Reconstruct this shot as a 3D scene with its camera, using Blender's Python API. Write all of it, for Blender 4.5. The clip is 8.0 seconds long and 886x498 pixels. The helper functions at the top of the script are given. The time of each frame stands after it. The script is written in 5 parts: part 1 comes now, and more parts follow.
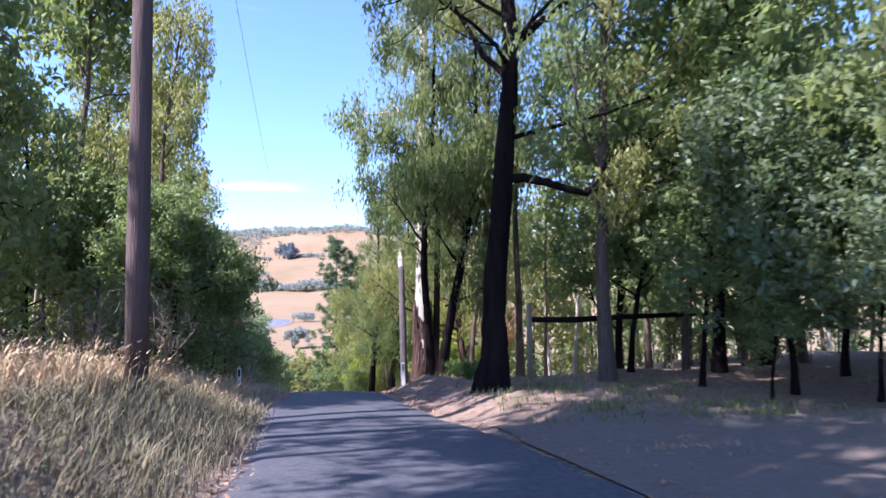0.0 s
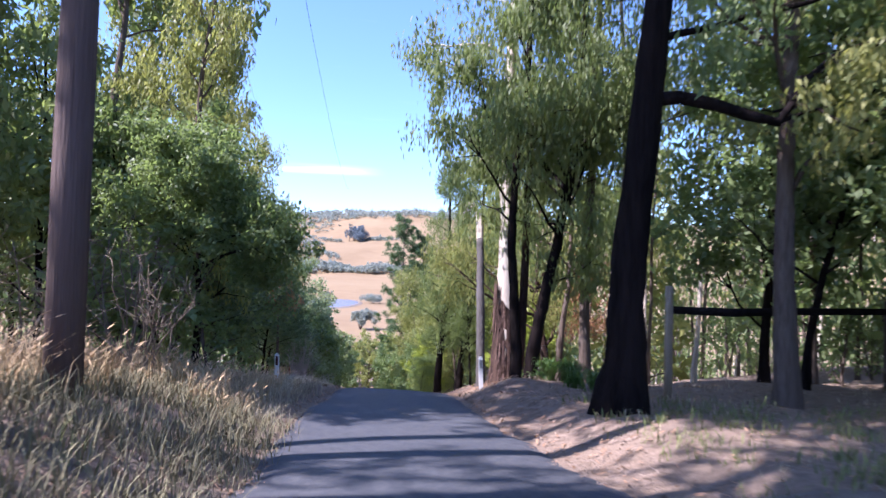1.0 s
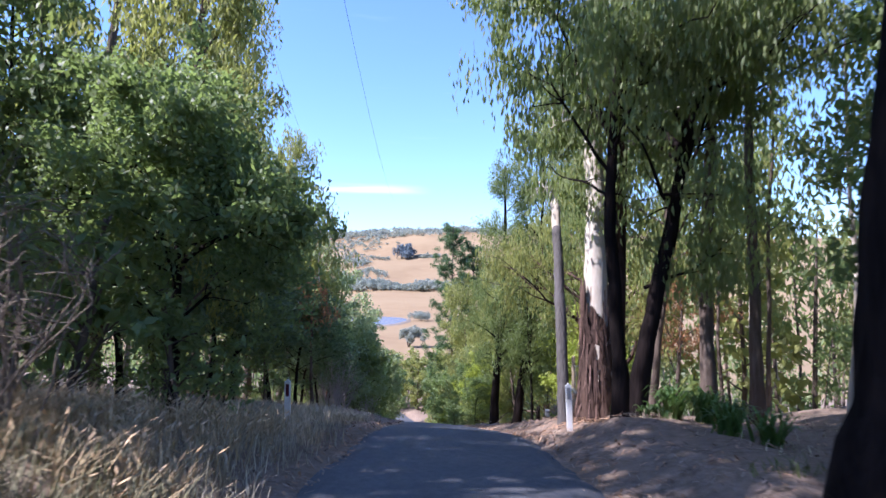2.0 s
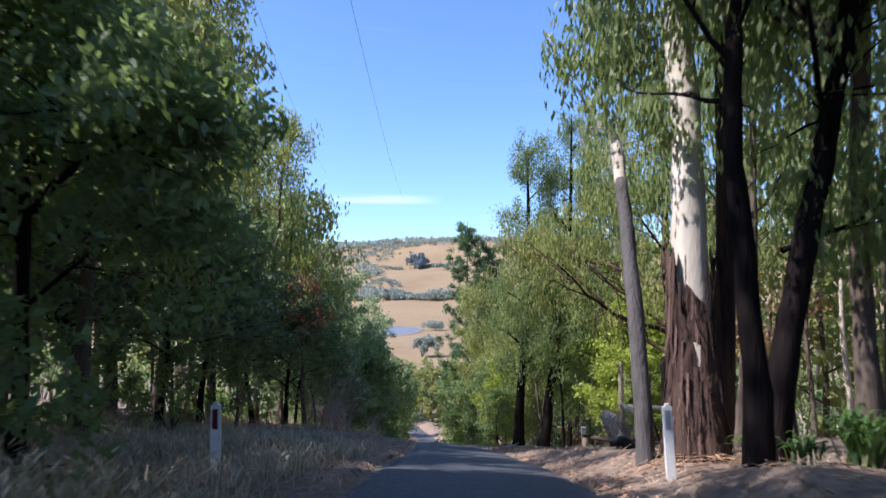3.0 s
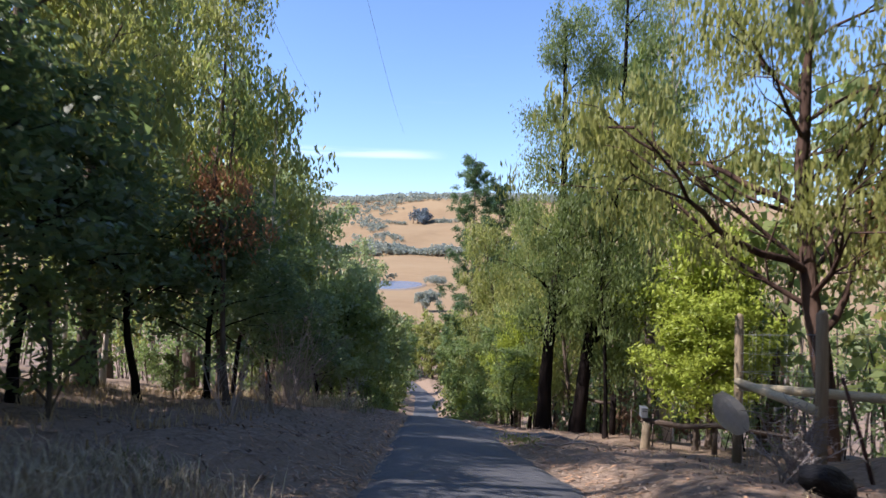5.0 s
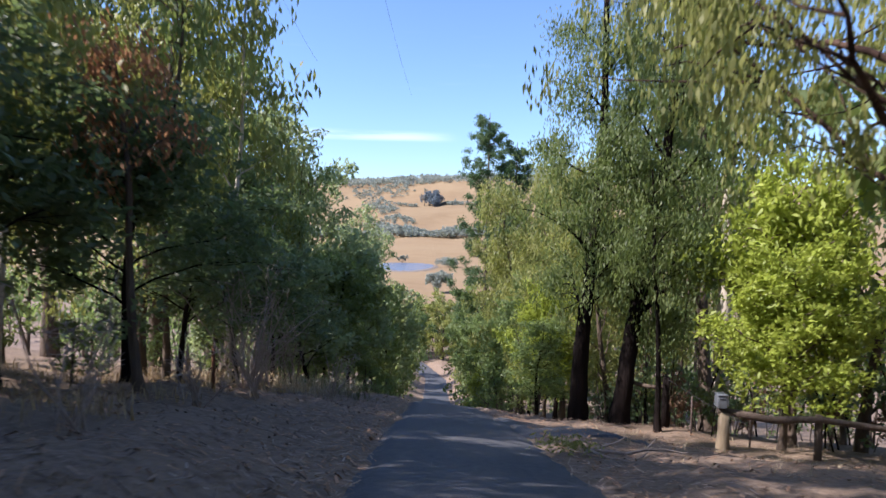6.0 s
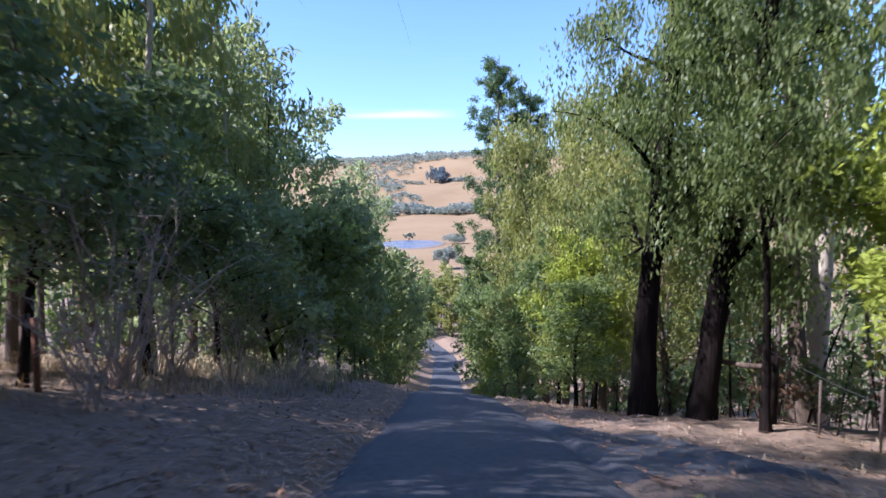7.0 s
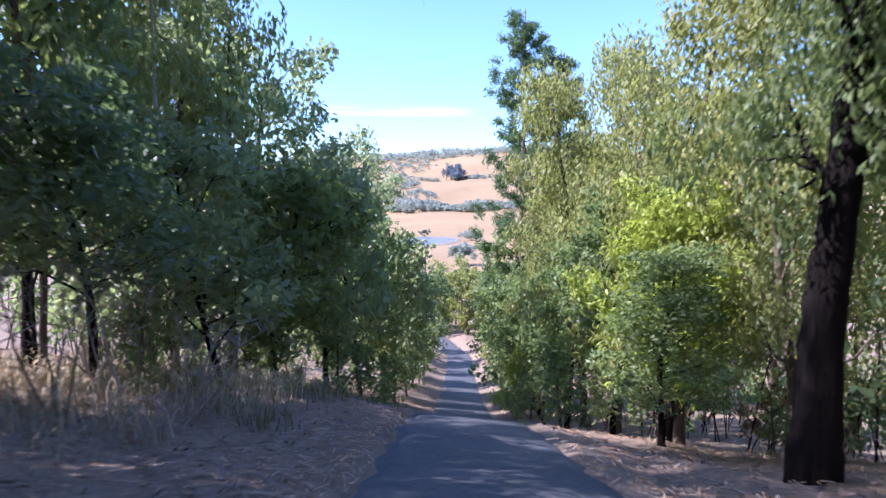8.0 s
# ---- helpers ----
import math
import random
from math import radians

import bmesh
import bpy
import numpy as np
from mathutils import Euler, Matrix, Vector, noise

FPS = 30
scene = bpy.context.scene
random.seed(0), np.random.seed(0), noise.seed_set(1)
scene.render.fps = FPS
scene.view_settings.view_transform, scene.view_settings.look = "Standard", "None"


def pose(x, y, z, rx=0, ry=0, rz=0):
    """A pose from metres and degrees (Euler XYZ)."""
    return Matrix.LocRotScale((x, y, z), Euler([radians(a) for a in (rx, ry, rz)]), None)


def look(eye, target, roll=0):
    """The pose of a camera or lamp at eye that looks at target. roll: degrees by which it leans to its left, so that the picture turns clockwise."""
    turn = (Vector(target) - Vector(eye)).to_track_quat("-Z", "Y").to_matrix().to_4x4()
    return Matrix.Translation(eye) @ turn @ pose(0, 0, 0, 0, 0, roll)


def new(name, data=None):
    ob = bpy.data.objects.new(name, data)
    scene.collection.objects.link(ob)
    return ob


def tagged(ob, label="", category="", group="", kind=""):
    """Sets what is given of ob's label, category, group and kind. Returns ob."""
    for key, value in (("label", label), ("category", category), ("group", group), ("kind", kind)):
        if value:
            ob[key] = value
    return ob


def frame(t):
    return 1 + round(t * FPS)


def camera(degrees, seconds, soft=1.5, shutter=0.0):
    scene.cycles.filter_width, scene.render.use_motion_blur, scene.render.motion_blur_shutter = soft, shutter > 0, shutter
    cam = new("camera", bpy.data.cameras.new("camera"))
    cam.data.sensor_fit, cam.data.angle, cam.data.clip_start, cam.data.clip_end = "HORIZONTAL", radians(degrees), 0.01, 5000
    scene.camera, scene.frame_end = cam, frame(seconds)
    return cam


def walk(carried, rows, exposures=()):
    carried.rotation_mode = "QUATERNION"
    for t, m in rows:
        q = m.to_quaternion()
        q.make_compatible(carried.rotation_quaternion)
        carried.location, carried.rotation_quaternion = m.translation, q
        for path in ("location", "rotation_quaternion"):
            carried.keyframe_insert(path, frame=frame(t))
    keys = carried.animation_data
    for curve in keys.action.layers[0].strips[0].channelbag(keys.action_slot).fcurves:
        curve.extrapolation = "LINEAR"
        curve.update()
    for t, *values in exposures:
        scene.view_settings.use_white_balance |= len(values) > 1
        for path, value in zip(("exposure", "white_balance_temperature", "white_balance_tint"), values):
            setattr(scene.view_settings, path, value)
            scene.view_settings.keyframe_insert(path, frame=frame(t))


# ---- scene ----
cam = camera(70.0, 8.0, soft=1.5, shutter=0.3)
PATH = [
    (0, (0.066, 1.111, 0.693), (-0.067, 3.104, 0.795), -0.6),
    (0.5, (-0.323, 3.146, 0.563), (-0.565, 5.13, 0.646), 1.0),
    (1, (-0.799, 5.158, 0.376), (-1.144, 7.128, 0.434), 1.5),
    (1.5, (-1.33, 7.129, 0.189), (-1.766, 9.079, 0.268), 1.3),
    (3, (-2.936, 12.933, -0.54), (-3.466, 14.856, -0.402), 0.1),
    (3.5, (-3.441, 14.809, -0.746), (-3.959, 16.739, -0.66), -0.5),
    (4, (-3.933, 16.654, -0.995), (-4.445, 18.587, -0.948), -0.1),
    (4.5, (-4.44, 18.423, -1.211), (-4.957, 20.356, -1.191), 0.8),
    (6, (-5.958, 24.109, -2.453), (-6.532, 26.024, -2.509), 1.0),
    (6.5, (-6.656, 26.539, -3.001), (-7.234, 28.451, -3.104), 0.6),
    (7, (-7.33, 28.92, -3.517), (-7.925, 30.825, -3.644), -0.4),
    (7.5, (-8.106, 31.414, -4.047), (-8.727, 33.311, -4.173), -0.4),
    (8, (-8.868, 33.821, -4.573), (-9.509, 35.71, -4.707), -0.0),
]
walk(cam, [(t, look(eye, target, roll)) for t, eye, target, roll in PATH],
     exposures=[(0, 1.52, 5350, 31), (1.0, 1.47, 5350, 31), (1.5, 1.46, 5300, 30), (3.0, 0.92, 5450, 18), (4.5, 0.9, 5900, 19), (6.0, 0.93, 5800, 20), (7.0, 1.14, 5350, 24), (7.5, 1.38, 5200, 26), (8.0, 1.56, 5200, 29)])

# ---- world, sun, exposure ----
SUN_DIR = Vector((-0.86, -0.48, 1.06)).normalized()
world = bpy.data.worlds.new("sky")
scene.world = world
world.use_nodes = True
wn = world.node_tree
sky = wn.nodes.new("ShaderNodeTexSky")
sky.sky_type = "NISHITA"
sky.sun_disc = False
sky.sun_elevation = math.asin(SUN_DIR.z)
sky.sun_rotation = math.atan2(SUN_DIR.x, SUN_DIR.y)
sky.dust_density, sky.ozone_density, sky.air_density = 0.5, 5.0, 1.0
wn.nodes["Background"].inputs["Strength"].default_value = 0.125
wc = wn.nodes.new("ShaderNodeTexCoord")
wm = wn.nodes.new("ShaderNodeMapping")
wm.inputs["Scale"].default_value = (5.0, 5.0, 60.0)
wt = wn.nodes.new("ShaderNodeTexNoise")
wt.inputs["Scale"].default_value, wt.inputs["Detail"].default_value = 1.6, 5.0
wn.links.new(wc.outputs["Generated"], wm.inputs["Vector"])
wn.links.new(wm.outputs[0], wt.inputs["Vector"])


def sky_math(op, a, b):
    m = wn.nodes.new("ShaderNodeMath")
    m.operation, m.use_clamp = op, op == "MULTIPLY"
    for k, v in enumerate((a, b)):
        if isinstance(v, (int, float)):
            m.inputs[k].default_value = v
        else:
            wn.links.new(v, m.inputs[k])
    return m.outputs[0]


def sky_range(v, lo, hi, to=1.0):
    m = wn.nodes.new("ShaderNodeMapRange")
    m.interpolation_type = "SMOOTHSTEP"
    m.inputs[1].default_value, m.inputs[2].default_value, m.inputs[4].default_value = lo, hi, to
    wn.links.new(v, m.inputs[0])
    return m.outputs[0]


# one thin streak of cloud low over the valley, faint wisps elsewhere
ws = wn.nodes.new("ShaderNodeSeparateXYZ")
wn.links.new(wc.outputs["Generated"], ws.inputs[0])
wd = wn.nodes.new("ShaderNodeVectorMath")
wd.operation = "DOT_PRODUCT"
wd.inputs[1].default_value = (-0.40, 0.905, 0.143)
wn.links.new(wc.outputs["Generated"], wd.inputs[0])
streak = sky_math("MULTIPLY", sky_range(ws.outputs[2], 0.136, 0.144), sky_range(ws.outputs[2], 0.157, 0.145))
streak = sky_math("MULTIPLY", streak, sky_range(wd.outputs["Value"], 0.988, 0.998))
streak = sky_math("MULTIPLY", streak, sky_range(wt.outputs["Fac"], 0.30, 0.66, 0.42))
cloud = sky_math("ADD", streak, sky_range(wt.outputs["Fac"], 0.62, 0.9, 0.05))
wx = wn.nodes.new("ShaderNodeMix")
wx.data_type = "RGBA"
wx.inputs[7].default_value = (6.2, 6.6, 7.2, 1)
wn.links.new(cloud, wx.inputs[0])
wn.links.new(sky.outputs["Color"], wx.inputs[6])
wn.links.new(wx.outputs[2], wn.nodes["Background"].inputs["Color"])
sun = new("sun", bpy.data.lights.new("sun", "SUN"))
sun.data.energy, sun.data.angle, sun.data.color = 5.0, radians(0.6), (1.0, 0.90, 0.75)
sun.matrix_world = look(SUN_DIR * 200, (0, 0, 0))


# ---- materials ----
def material(name, base, vary=None, scale=6.0, rough=0.8, bump=0.3, bump_scale=60.0, island=0.0, spec=0.3, stretch=(1, 1, 1), clear=0.0, second=None, detail=6.0):
    """Diffuse surface with two scales of colour variation and fine relief, in object metres."""
    m = bpy.data.materials.new(name)
    m.use_nodes = True
    nt = m.node_tree
    n, l = nt.nodes, nt.links
    bsdf = n["Principled BSDF"]
    co = n.new("ShaderNodeTexCoord")
    mp = n.new("ShaderNodeMapping")
    mp.inputs["Scale"].default_value = stretch
    l.new(co.outputs["Object"], mp.inputs["Vector"])
    big = n.new("ShaderNodeTexNoise")
    big.inputs["Scale"].default_value, big.inputs["Detail"].default_value = scale * 0.17, 3.0
    fine = n.new("ShaderNodeTexNoise")
    fine.inputs["Scale"].default_value, fine.inputs["Detail"].default_value, fine.inputs["Roughness"].default_value = scale, detail, 0.65
    for k in (big, fine):
        l.new(mp.outputs[0], k.inputs["Vector"])
    vary = vary or tuple(c * 0.55 for c in base)
    r1 = n.new("ShaderNodeMapRange")
    r1.inputs[1].default_value, r1.inputs[2].default_value = 0.32, 0.68
    l.new(fine.outputs["Fac"], r1.inputs[0])
    mix = n.new("ShaderNodeMix")
    mix.data_type = "RGBA"
    mix.inputs[6].default_value, mix.inputs[7].default_value = (*vary, 1), (*base, 1)
    l.new(r1.outputs[0], mix.inputs[0])
    r2 = n.new("ShaderNodeMapRange")
    r2.inputs[1].default_value, r2.inputs[2].default_value = 0.38, 0.64
    l.new(big.outputs["Fac"], r2.inputs[0])
    mix2 = n.new("ShaderNodeMix")
    mix2.data_type = "RGBA"
    mix2.inputs[7].default_value = (*(second or tuple(c * 0.72 for c in base)), 1)
    half = n.new("ShaderNodeMath")
    half.operation = "MULTIPLY"
    half.inputs[1].default_value = 0.75 if second else 0.6
    l.new(r2.outputs[0], half.inputs[0])
    l.new(half.outputs[0], mix2.inputs[0])
    l.new(mix.outputs[2], mix2.inputs[6])
    colour = mix2.outputs[2]
    if island:
        geo = n.new("ShaderNodeNewGeometry")
        hsv = n.new("ShaderNodeHueSaturation")
        r3 = n.new("ShaderNodeMapRange")
        r3.inputs[3].default_value, r3.inputs[4].default_value = 1 - island, 1 + island
        l.new(geo.outputs["Random Per Island"], r3.inputs[0])
        l.new(r3.outputs[0], hsv.inputs["Value"])
        l.new(colour, hsv.inputs["Color"])
        colour = hsv.outputs[0]
    l.new(colour, bsdf.inputs["Base Color"])
    bsdf.inputs["Roughness"].default_value = rough
    bsdf.inputs["Specular IOR Level"].default_value = spec
    if bump:
        relief = n.new("ShaderNodeTexNoise")
        relief.inputs["Scale"].default_value, relief.inputs["Detail"].default_value = bump_scale, 4.0
        l.new(mp.outputs[0], relief.inputs["Vector"])
        b = n.new("ShaderNodeBump")
        b.inputs["Strength"].default_value, b.inputs["Distance"].default_value = bump, 0.03
        l.new(relief.outputs["Fac"], b.inputs["Height"])
        l.new(b.outputs[0], bsdf.inputs["Normal"])
    return m


def leaf_material(name, a, b, through_colour, gloss=0.35, share=0.4):
    """Leaves: each one its own tint between a and b, some light let through."""
    m = bpy.data.materials.new(name)
    m.use_nodes = True
    nt = m.node_tree
    n, l = nt.nodes, nt.links
    bsdf = n["Principled BSDF"]
    geo = n.new("ShaderNodeNewGeometry")
    co = n.new("ShaderNodeTexCoord")
    clump = n.new("ShaderNodeTexNoise")
    clump.inputs["Scale"].default_value, clump.inputs["Detail"].default_value = 0.8, 3.0
    l.new(co.outputs["Object"], clump.inputs["Vector"])
    add = n.new("ShaderNodeMath")
    add.operation = "MULTIPLY_ADD"
    add.inputs[1].default_value, add.inputs[2].default_value = 0.55, -0.05
    l.new(geo.outputs["Random Per Island"], add.inputs[0])
    fac = n.new("ShaderNodeMath")
    fac.operation = "MULTIPLY_ADD"
    fac.inputs[1].default_value = 0.8
    l.new(clump.outputs["Fac"], fac.inputs[0])
    l.new(add.outputs[0], fac.inputs[2])
    ramp = n.new("ShaderNodeMix")
    ramp.data_type = "RGBA"
    ramp.inputs[6].default_value, ramp.inputs[7].default_value = (*a, 1), (*b, 1)
    l.new(fac.outputs[0], ramp.inputs[0])
    l.new(ramp.outputs[2], bsdf.inputs["Base Color"])
    bsdf.inputs["Roughness"].default_value = 0.5
    bsdf.inputs["Specular IOR Level"].default_value = gloss
    tr = n.new("ShaderNodeBsdfTranslucent")
    tr.inputs["Color"].default_value = (*through_colour, 1)
    mix = n.new("ShaderNodeMixShader")
    mix.inputs[0].default_value = share
    l.new(bsdf.outputs[0], mix.inputs[1])
    l.new(tr.outputs[0], mix.inputs[2])
    l.new(mix.outputs[0], n["Material Output"].inputs["Surface"])
    return m


M_ASPHALT = material("asphalt", (0.088, 0.093, 0.108), (0.050, 0.054, 0.064), 70, 0.72, 0.5, 160, spec=0.35, second=(0.112, 0.112, 0.118), detail=8)
M_LITTER = material("leaf_litter_soil", (0.33, 0.25, 0.19), (0.135, 0.097, 0.072), 9, 0.95, 1.0, 28, spec=0.1, second=(0.25, 0.185, 0.135), detail=9)
M_FIELD = material("dry_pasture", (0.262, 0.188, 0.108), (0.225, 0.157, 0.089), 0.05, 0.95, 0, 1, spec=0.05, second=(0.275, 0.205, 0.12))
M_GRAVEL = material("gravel_driveway", (0.26, 0.225, 0.19), (0.15, 0.125, 0.10), 40, 0.95, 0.8, 90, spec=0.15, second=(0.18, 0.145, 0.11), detail=9)
# Shed bark made paler to give the road edges a sunlit strip.
M_PALE_BARK = material("sunlit_toned_shed_bark", (0.40, 0.31, 0.235), (0.25, 0.185, 0.135), 30, 0.85, 0, 60, island=0.35)
M_CHIPS = material("fallen_leaves_and_bark", (0.42, 0.26, 0.16), (0.22, 0.125, 0.07), 30, 0.85, 0, 60, island=0.5)
M_CHIPS_DARK = material("weathered_leaves_and_twigs", (0.27, 0.19, 0.14), (0.13, 0.09, 0.065), 30, 0.9, 0, 60, island=0.6)
M_DRYGRASS = material("dry_grass", (0.56, 0.42, 0.23), (0.42, 0.29, 0.14), 4, 0.7, 0, 60, island=0.35)
M_DULLGRASS = material("weathered_dull_grass", (0.54, 0.45, 0.30), (0.35, 0.29, 0.19), 2.5, 0.75, 0, 60, island=0.4)
# Darker grass tone that stands in for shade on the lower bank.
M_SHADEGRASS = material("shade_toned_grass", (0.25, 0.225, 0.125), (0.14, 0.13, 0.075), 2.5, 0.75, 0, 60, island=0.45)
M_GREENGRASS = material("green_grass", (0.20, 0.22, 0.07), (0.12, 0.14, 0.05), 4, 0.7, 0, 60, island=0.35)
# Bark taken down to near black; shade from the left trees is in it.
M_BARK_DARK = material("shade_darkened_fibrous_bark", (0.015, 0.0125, 0.012), (0.005, 0.004, 0.004), 20, 0.95, 1.0, 30, spec=0.04, stretch=(1, 1, 0.12), second=(0.024, 0.018, 0.017), detail=8)
M_BARK_GREY = material("grey_brown_bark", (0.17, 0.135, 0.11), (0.075, 0.057, 0.046), 18, 0.95, 0.9, 30, spec=0.1, stretch=(1, 1, 0.15), second=(0.12, 0.09, 0.07), detail=8)
M_BARK_PALE = material("smooth_pale_gum_bark", (0.62, 0.56, 0.48), (0.46, 0.40, 0.33), 7, 0.75, 0.25, 25, spec=0.2, stretch=(1, 1, 0.3), second=(0.50, 0.42, 0.33))
M_BARK_PEEL = material("peeling_red_brown_bark", (0.075, 0.048, 0.040), (0.012, 0.009, 0.009), 16, 0.95, 1.0, 24, spec=0.06, stretch=(1, 1, 0.16), second=(0.13, 0.085, 0.065), detail=8)
M_BARK_STRIP = material("hanging_bark_strips", (0.15, 0.095, 0.078), (0.05, 0.034, 0.030), 20, 0.9, 0.3, 40, spec=0.08, island=0.6)
# Timber greyed and darkened by the shade painted into its base.
M_SNAG = material("shade_greyed_dead_timber", (0.122, 0.112, 0.104), (0.06, 0.055, 0.052), 18, 0.95, 0.9, 30, spec=0.1, stretch=(1, 1, 0.12), second=(0.11, 0.10, 0.10), detail=8)
M_POLE = material("weathered_timber_pole", (0.155, 0.118, 0.105), (0.085, 0.062, 0.056), 30, 0.9, 0.7, 60, spec=0.15, stretch=(1, 1, 0.05), second=(0.12, 0.09, 0.082))
M_POST = material("grey_weathered_post", (0.36, 0.29, 0.20), (0.20, 0.155, 0.105), 30, 0.9, 0.7, 60, spec=0.15, stretch=(1, 1, 0.06))
M_WHITE = material("white_painted_post", (0.78, 0.78, 0.77), (0.62, 0.62, 0.61), 20, 0.55, 0.1, 60, second=(0.70, 0.69, 0.66))
# Red lowered to maroon, counting in the shade on the reflector.
M_RED = material("red_reflector", (0.10, 0.008, 0.016), (0.07, 0.006, 0.012), 30, 0.3, 0, 60, spec=0.5)
M_GREYREF = material("grey_reflector", (0.30, 0.31, 0.32), (0.22, 0.23, 0.24), 30, 0.3, 0, 60, spec=0.5)

L_GUM = leaf_material("gum_leaves", (0.054, 0.086, 0.040), (0.22, 0.26, 0.098), (0.34, 0.43, 0.11))
L_GUM_WARM = leaf_material("golden_gum_leaves", (0.090, 0.118, 0.040), (0.315, 0.315, 0.10), (0.46, 0.49, 0.12))
L_DARK = leaf_material("dark_green_leaves", (0.050, 0.086, 0.042), (0.20, 0.255, 0.098), (0.32, 0.43, 0.12))
# Green deepened to paint in the shade on the near wattles and scrub.
L_SHADE_GREEN = leaf_material("shade_deepened_leaves", (0.036, 0.062, 0.040), (0.145, 0.195, 0.088), (0.25, 0.35, 0.12), 0.5, 0.36)
# Darker copy of the gum leaves, with the crown's shadow in its colour.
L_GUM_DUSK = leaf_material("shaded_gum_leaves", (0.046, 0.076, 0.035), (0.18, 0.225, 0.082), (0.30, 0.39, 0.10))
# Silver-green lightened so the far roadside crowns look sunlit.
L_LIT_GUM = leaf_material("sunlit_silver_leaves", (0.10, 0.135, 0.078), (0.31, 0.355, 0.185), (0.42, 0.50, 0.19), 0.5, 0.45)
L_BRIGHT = leaf_material("bright_yellow_green_leaves", (0.15, 0.21, 0.030), (0.40, 0.46, 0.08), (0.50, 0.58, 0.08))
L_PINE = leaf_material("pine_needles", (0.04, 0.085, 0.045), (0.11, 0.165, 0.07), (0.14, 0.22, 0.07))
# Distance haze is mixed into both far leaf colours, greyer and bluer.
L_FAR = leaf_material("haze_tinted_bush_leaves", (0.19, 0.22, 0.20), (0.33, 0.355, 0.30), (0.36, 0.40, 0.32), 0.1)
L_FAR_DARK = leaf_material("haze_blued_tree_leaves", (0.17, 0.215, 0.26), (0.23, 0.28, 0.32), (0.12, 0.15, 0.15), 0.1)
L_RUST = leaf_material("rust_dead_leaves", (0.26, 0.12, 0.06), (0.46, 0.25, 0.13), (0.42, 0.22, 0.11), 0.1)

# Rust leaves at about half brightness, understorey shade included in the colour.
L_RUST_DULL = leaf_material("shade_dulled_dead_leaves", (0.12, 0.075, 0.05), (0.26, 0.17, 0.11), (0.22, 0.13, 0.08), 0.1)


# ---- the lie of the land ----
ROAD_Y = [-60, -20, 1.11, 3.15, 5.16, 7.13, 12.93, 14.81, 16.65, 18.42, 24.11, 26.54, 28.92, 31.41, 33.82, 41.9, 44.6, 48.6, 54.6, 61.6, 75.6, 88.5, 105, 125, 150, 200, 300, 430, 500, 640, 780, 950, 1010, 1150, 1350, 1480, 1600, 1750, 1900, 2100, 2500, 4500]
ROAD_Z = [3.3, 1.0, -0.61, -0.74, -0.92, -1.11, -1.75, -1.9, -2.1, -2.27, -3.51, -4.06, -4.58, -5.11, -5.63, -7.55, -8.35, -9.95, -12.05, -13.95, -17.35, -19.65, -21.05, -22.85, -24.55, -27.8, -30.8, -33.6, -34, -34.2, -26, -16, -5, 12, 43, 60, 84, 122, 152, 172, 160, 140]
LINE_Y = [-60, -20, 1.11, 3.15, 5.16, 7.13, 12.93, 14.81, 16.65, 18.42, 24.11, 26.54, 28.92, 31.41, 33.82, 4500]
LINE_X = [4.5, 2.9, 0.07, -0.32, -0.8, -1.33, -2.94, -3.44, -3.93, -4.44, -5.96, -6.66, -7.33, -8.11, -8.87, -8.87 - 0.312 * 4466.18]
LEFT_Y, LEFT_U = [-60, 0, 8.5, 12, 14.5, 19, 33, 36, 43, 60, 97, 111, 130, 166, 200], [-0.95, -1.0, -1.12, -1.3, -1.22, -0.88, -0.86, -0.75, -0.78, -1.15, -1.2, -5.0, -16.0, -58.0, -58.0]
RIGHT_Y, RIGHT_U = [-60, 0, 9, 12, 14, 16.5, 22, 28, 32, 38, 43, 50, 60, 97, 111, 130, 166, 200], [2.6, 2.65, 2.5, 2.1, 1.85, 1.65, 1.7, 1.75, 1.5, 1.35, 1.25, 1.35, 1.5, 1.5, -1.6, -12.0, -52.0, -52.0]
BANK_Y, BANK = [-60, 2, 9.2, 13, 16, 18, 20.6, 26.6, 30.6, 34.6, 42.6, 60, 130, 160, 4500], [0.75, 0.75, 0.62, 0.62, 0.2, -0.1, -0.05, 0.25, 0.32, 0.10, 0.1, 0.4, 0.5, 0.0, 0.0]
VERGE_Y, VERGE = [-60, 8, 11.7, 14.1, 24.6, 29.6, 33.0, 38.0, 44.6, 60, 130, 160, 4500], [0.05, 0.05, 0.22, 0.36, 0.30, 0.26, -0.02, -0.12, -0.1, 0.25, 0.5, 0.0, 0.0]
RISE_Y, RISE = [-60, 8, 13, 20, 30, 37, 46, 150, 400], [0.05, 0.04, 0.02, 0.06, 0.14, -0.03, 0.02, 0.05, 0.0]


def smooth_interp(y, ys, vs, r=1.2):
    y = np.asarray(y, float)
    return sum(np.interp(y + d * r, ys, vs) for d in (-1, -0.6, -0.2, 0.2, 0.6, 1)) / 6


def step(a, b, v):
    t = np.clip((v - a) / (b - a), 0, 1)
    return t * t * (3 - 2 * t)


def road_z(y):
    return smooth_interp(y, ROAD_Y, ROAD_Z)


def line_x(y):
    return smooth_interp(y, LINE_Y, LINE_X, 1.5)


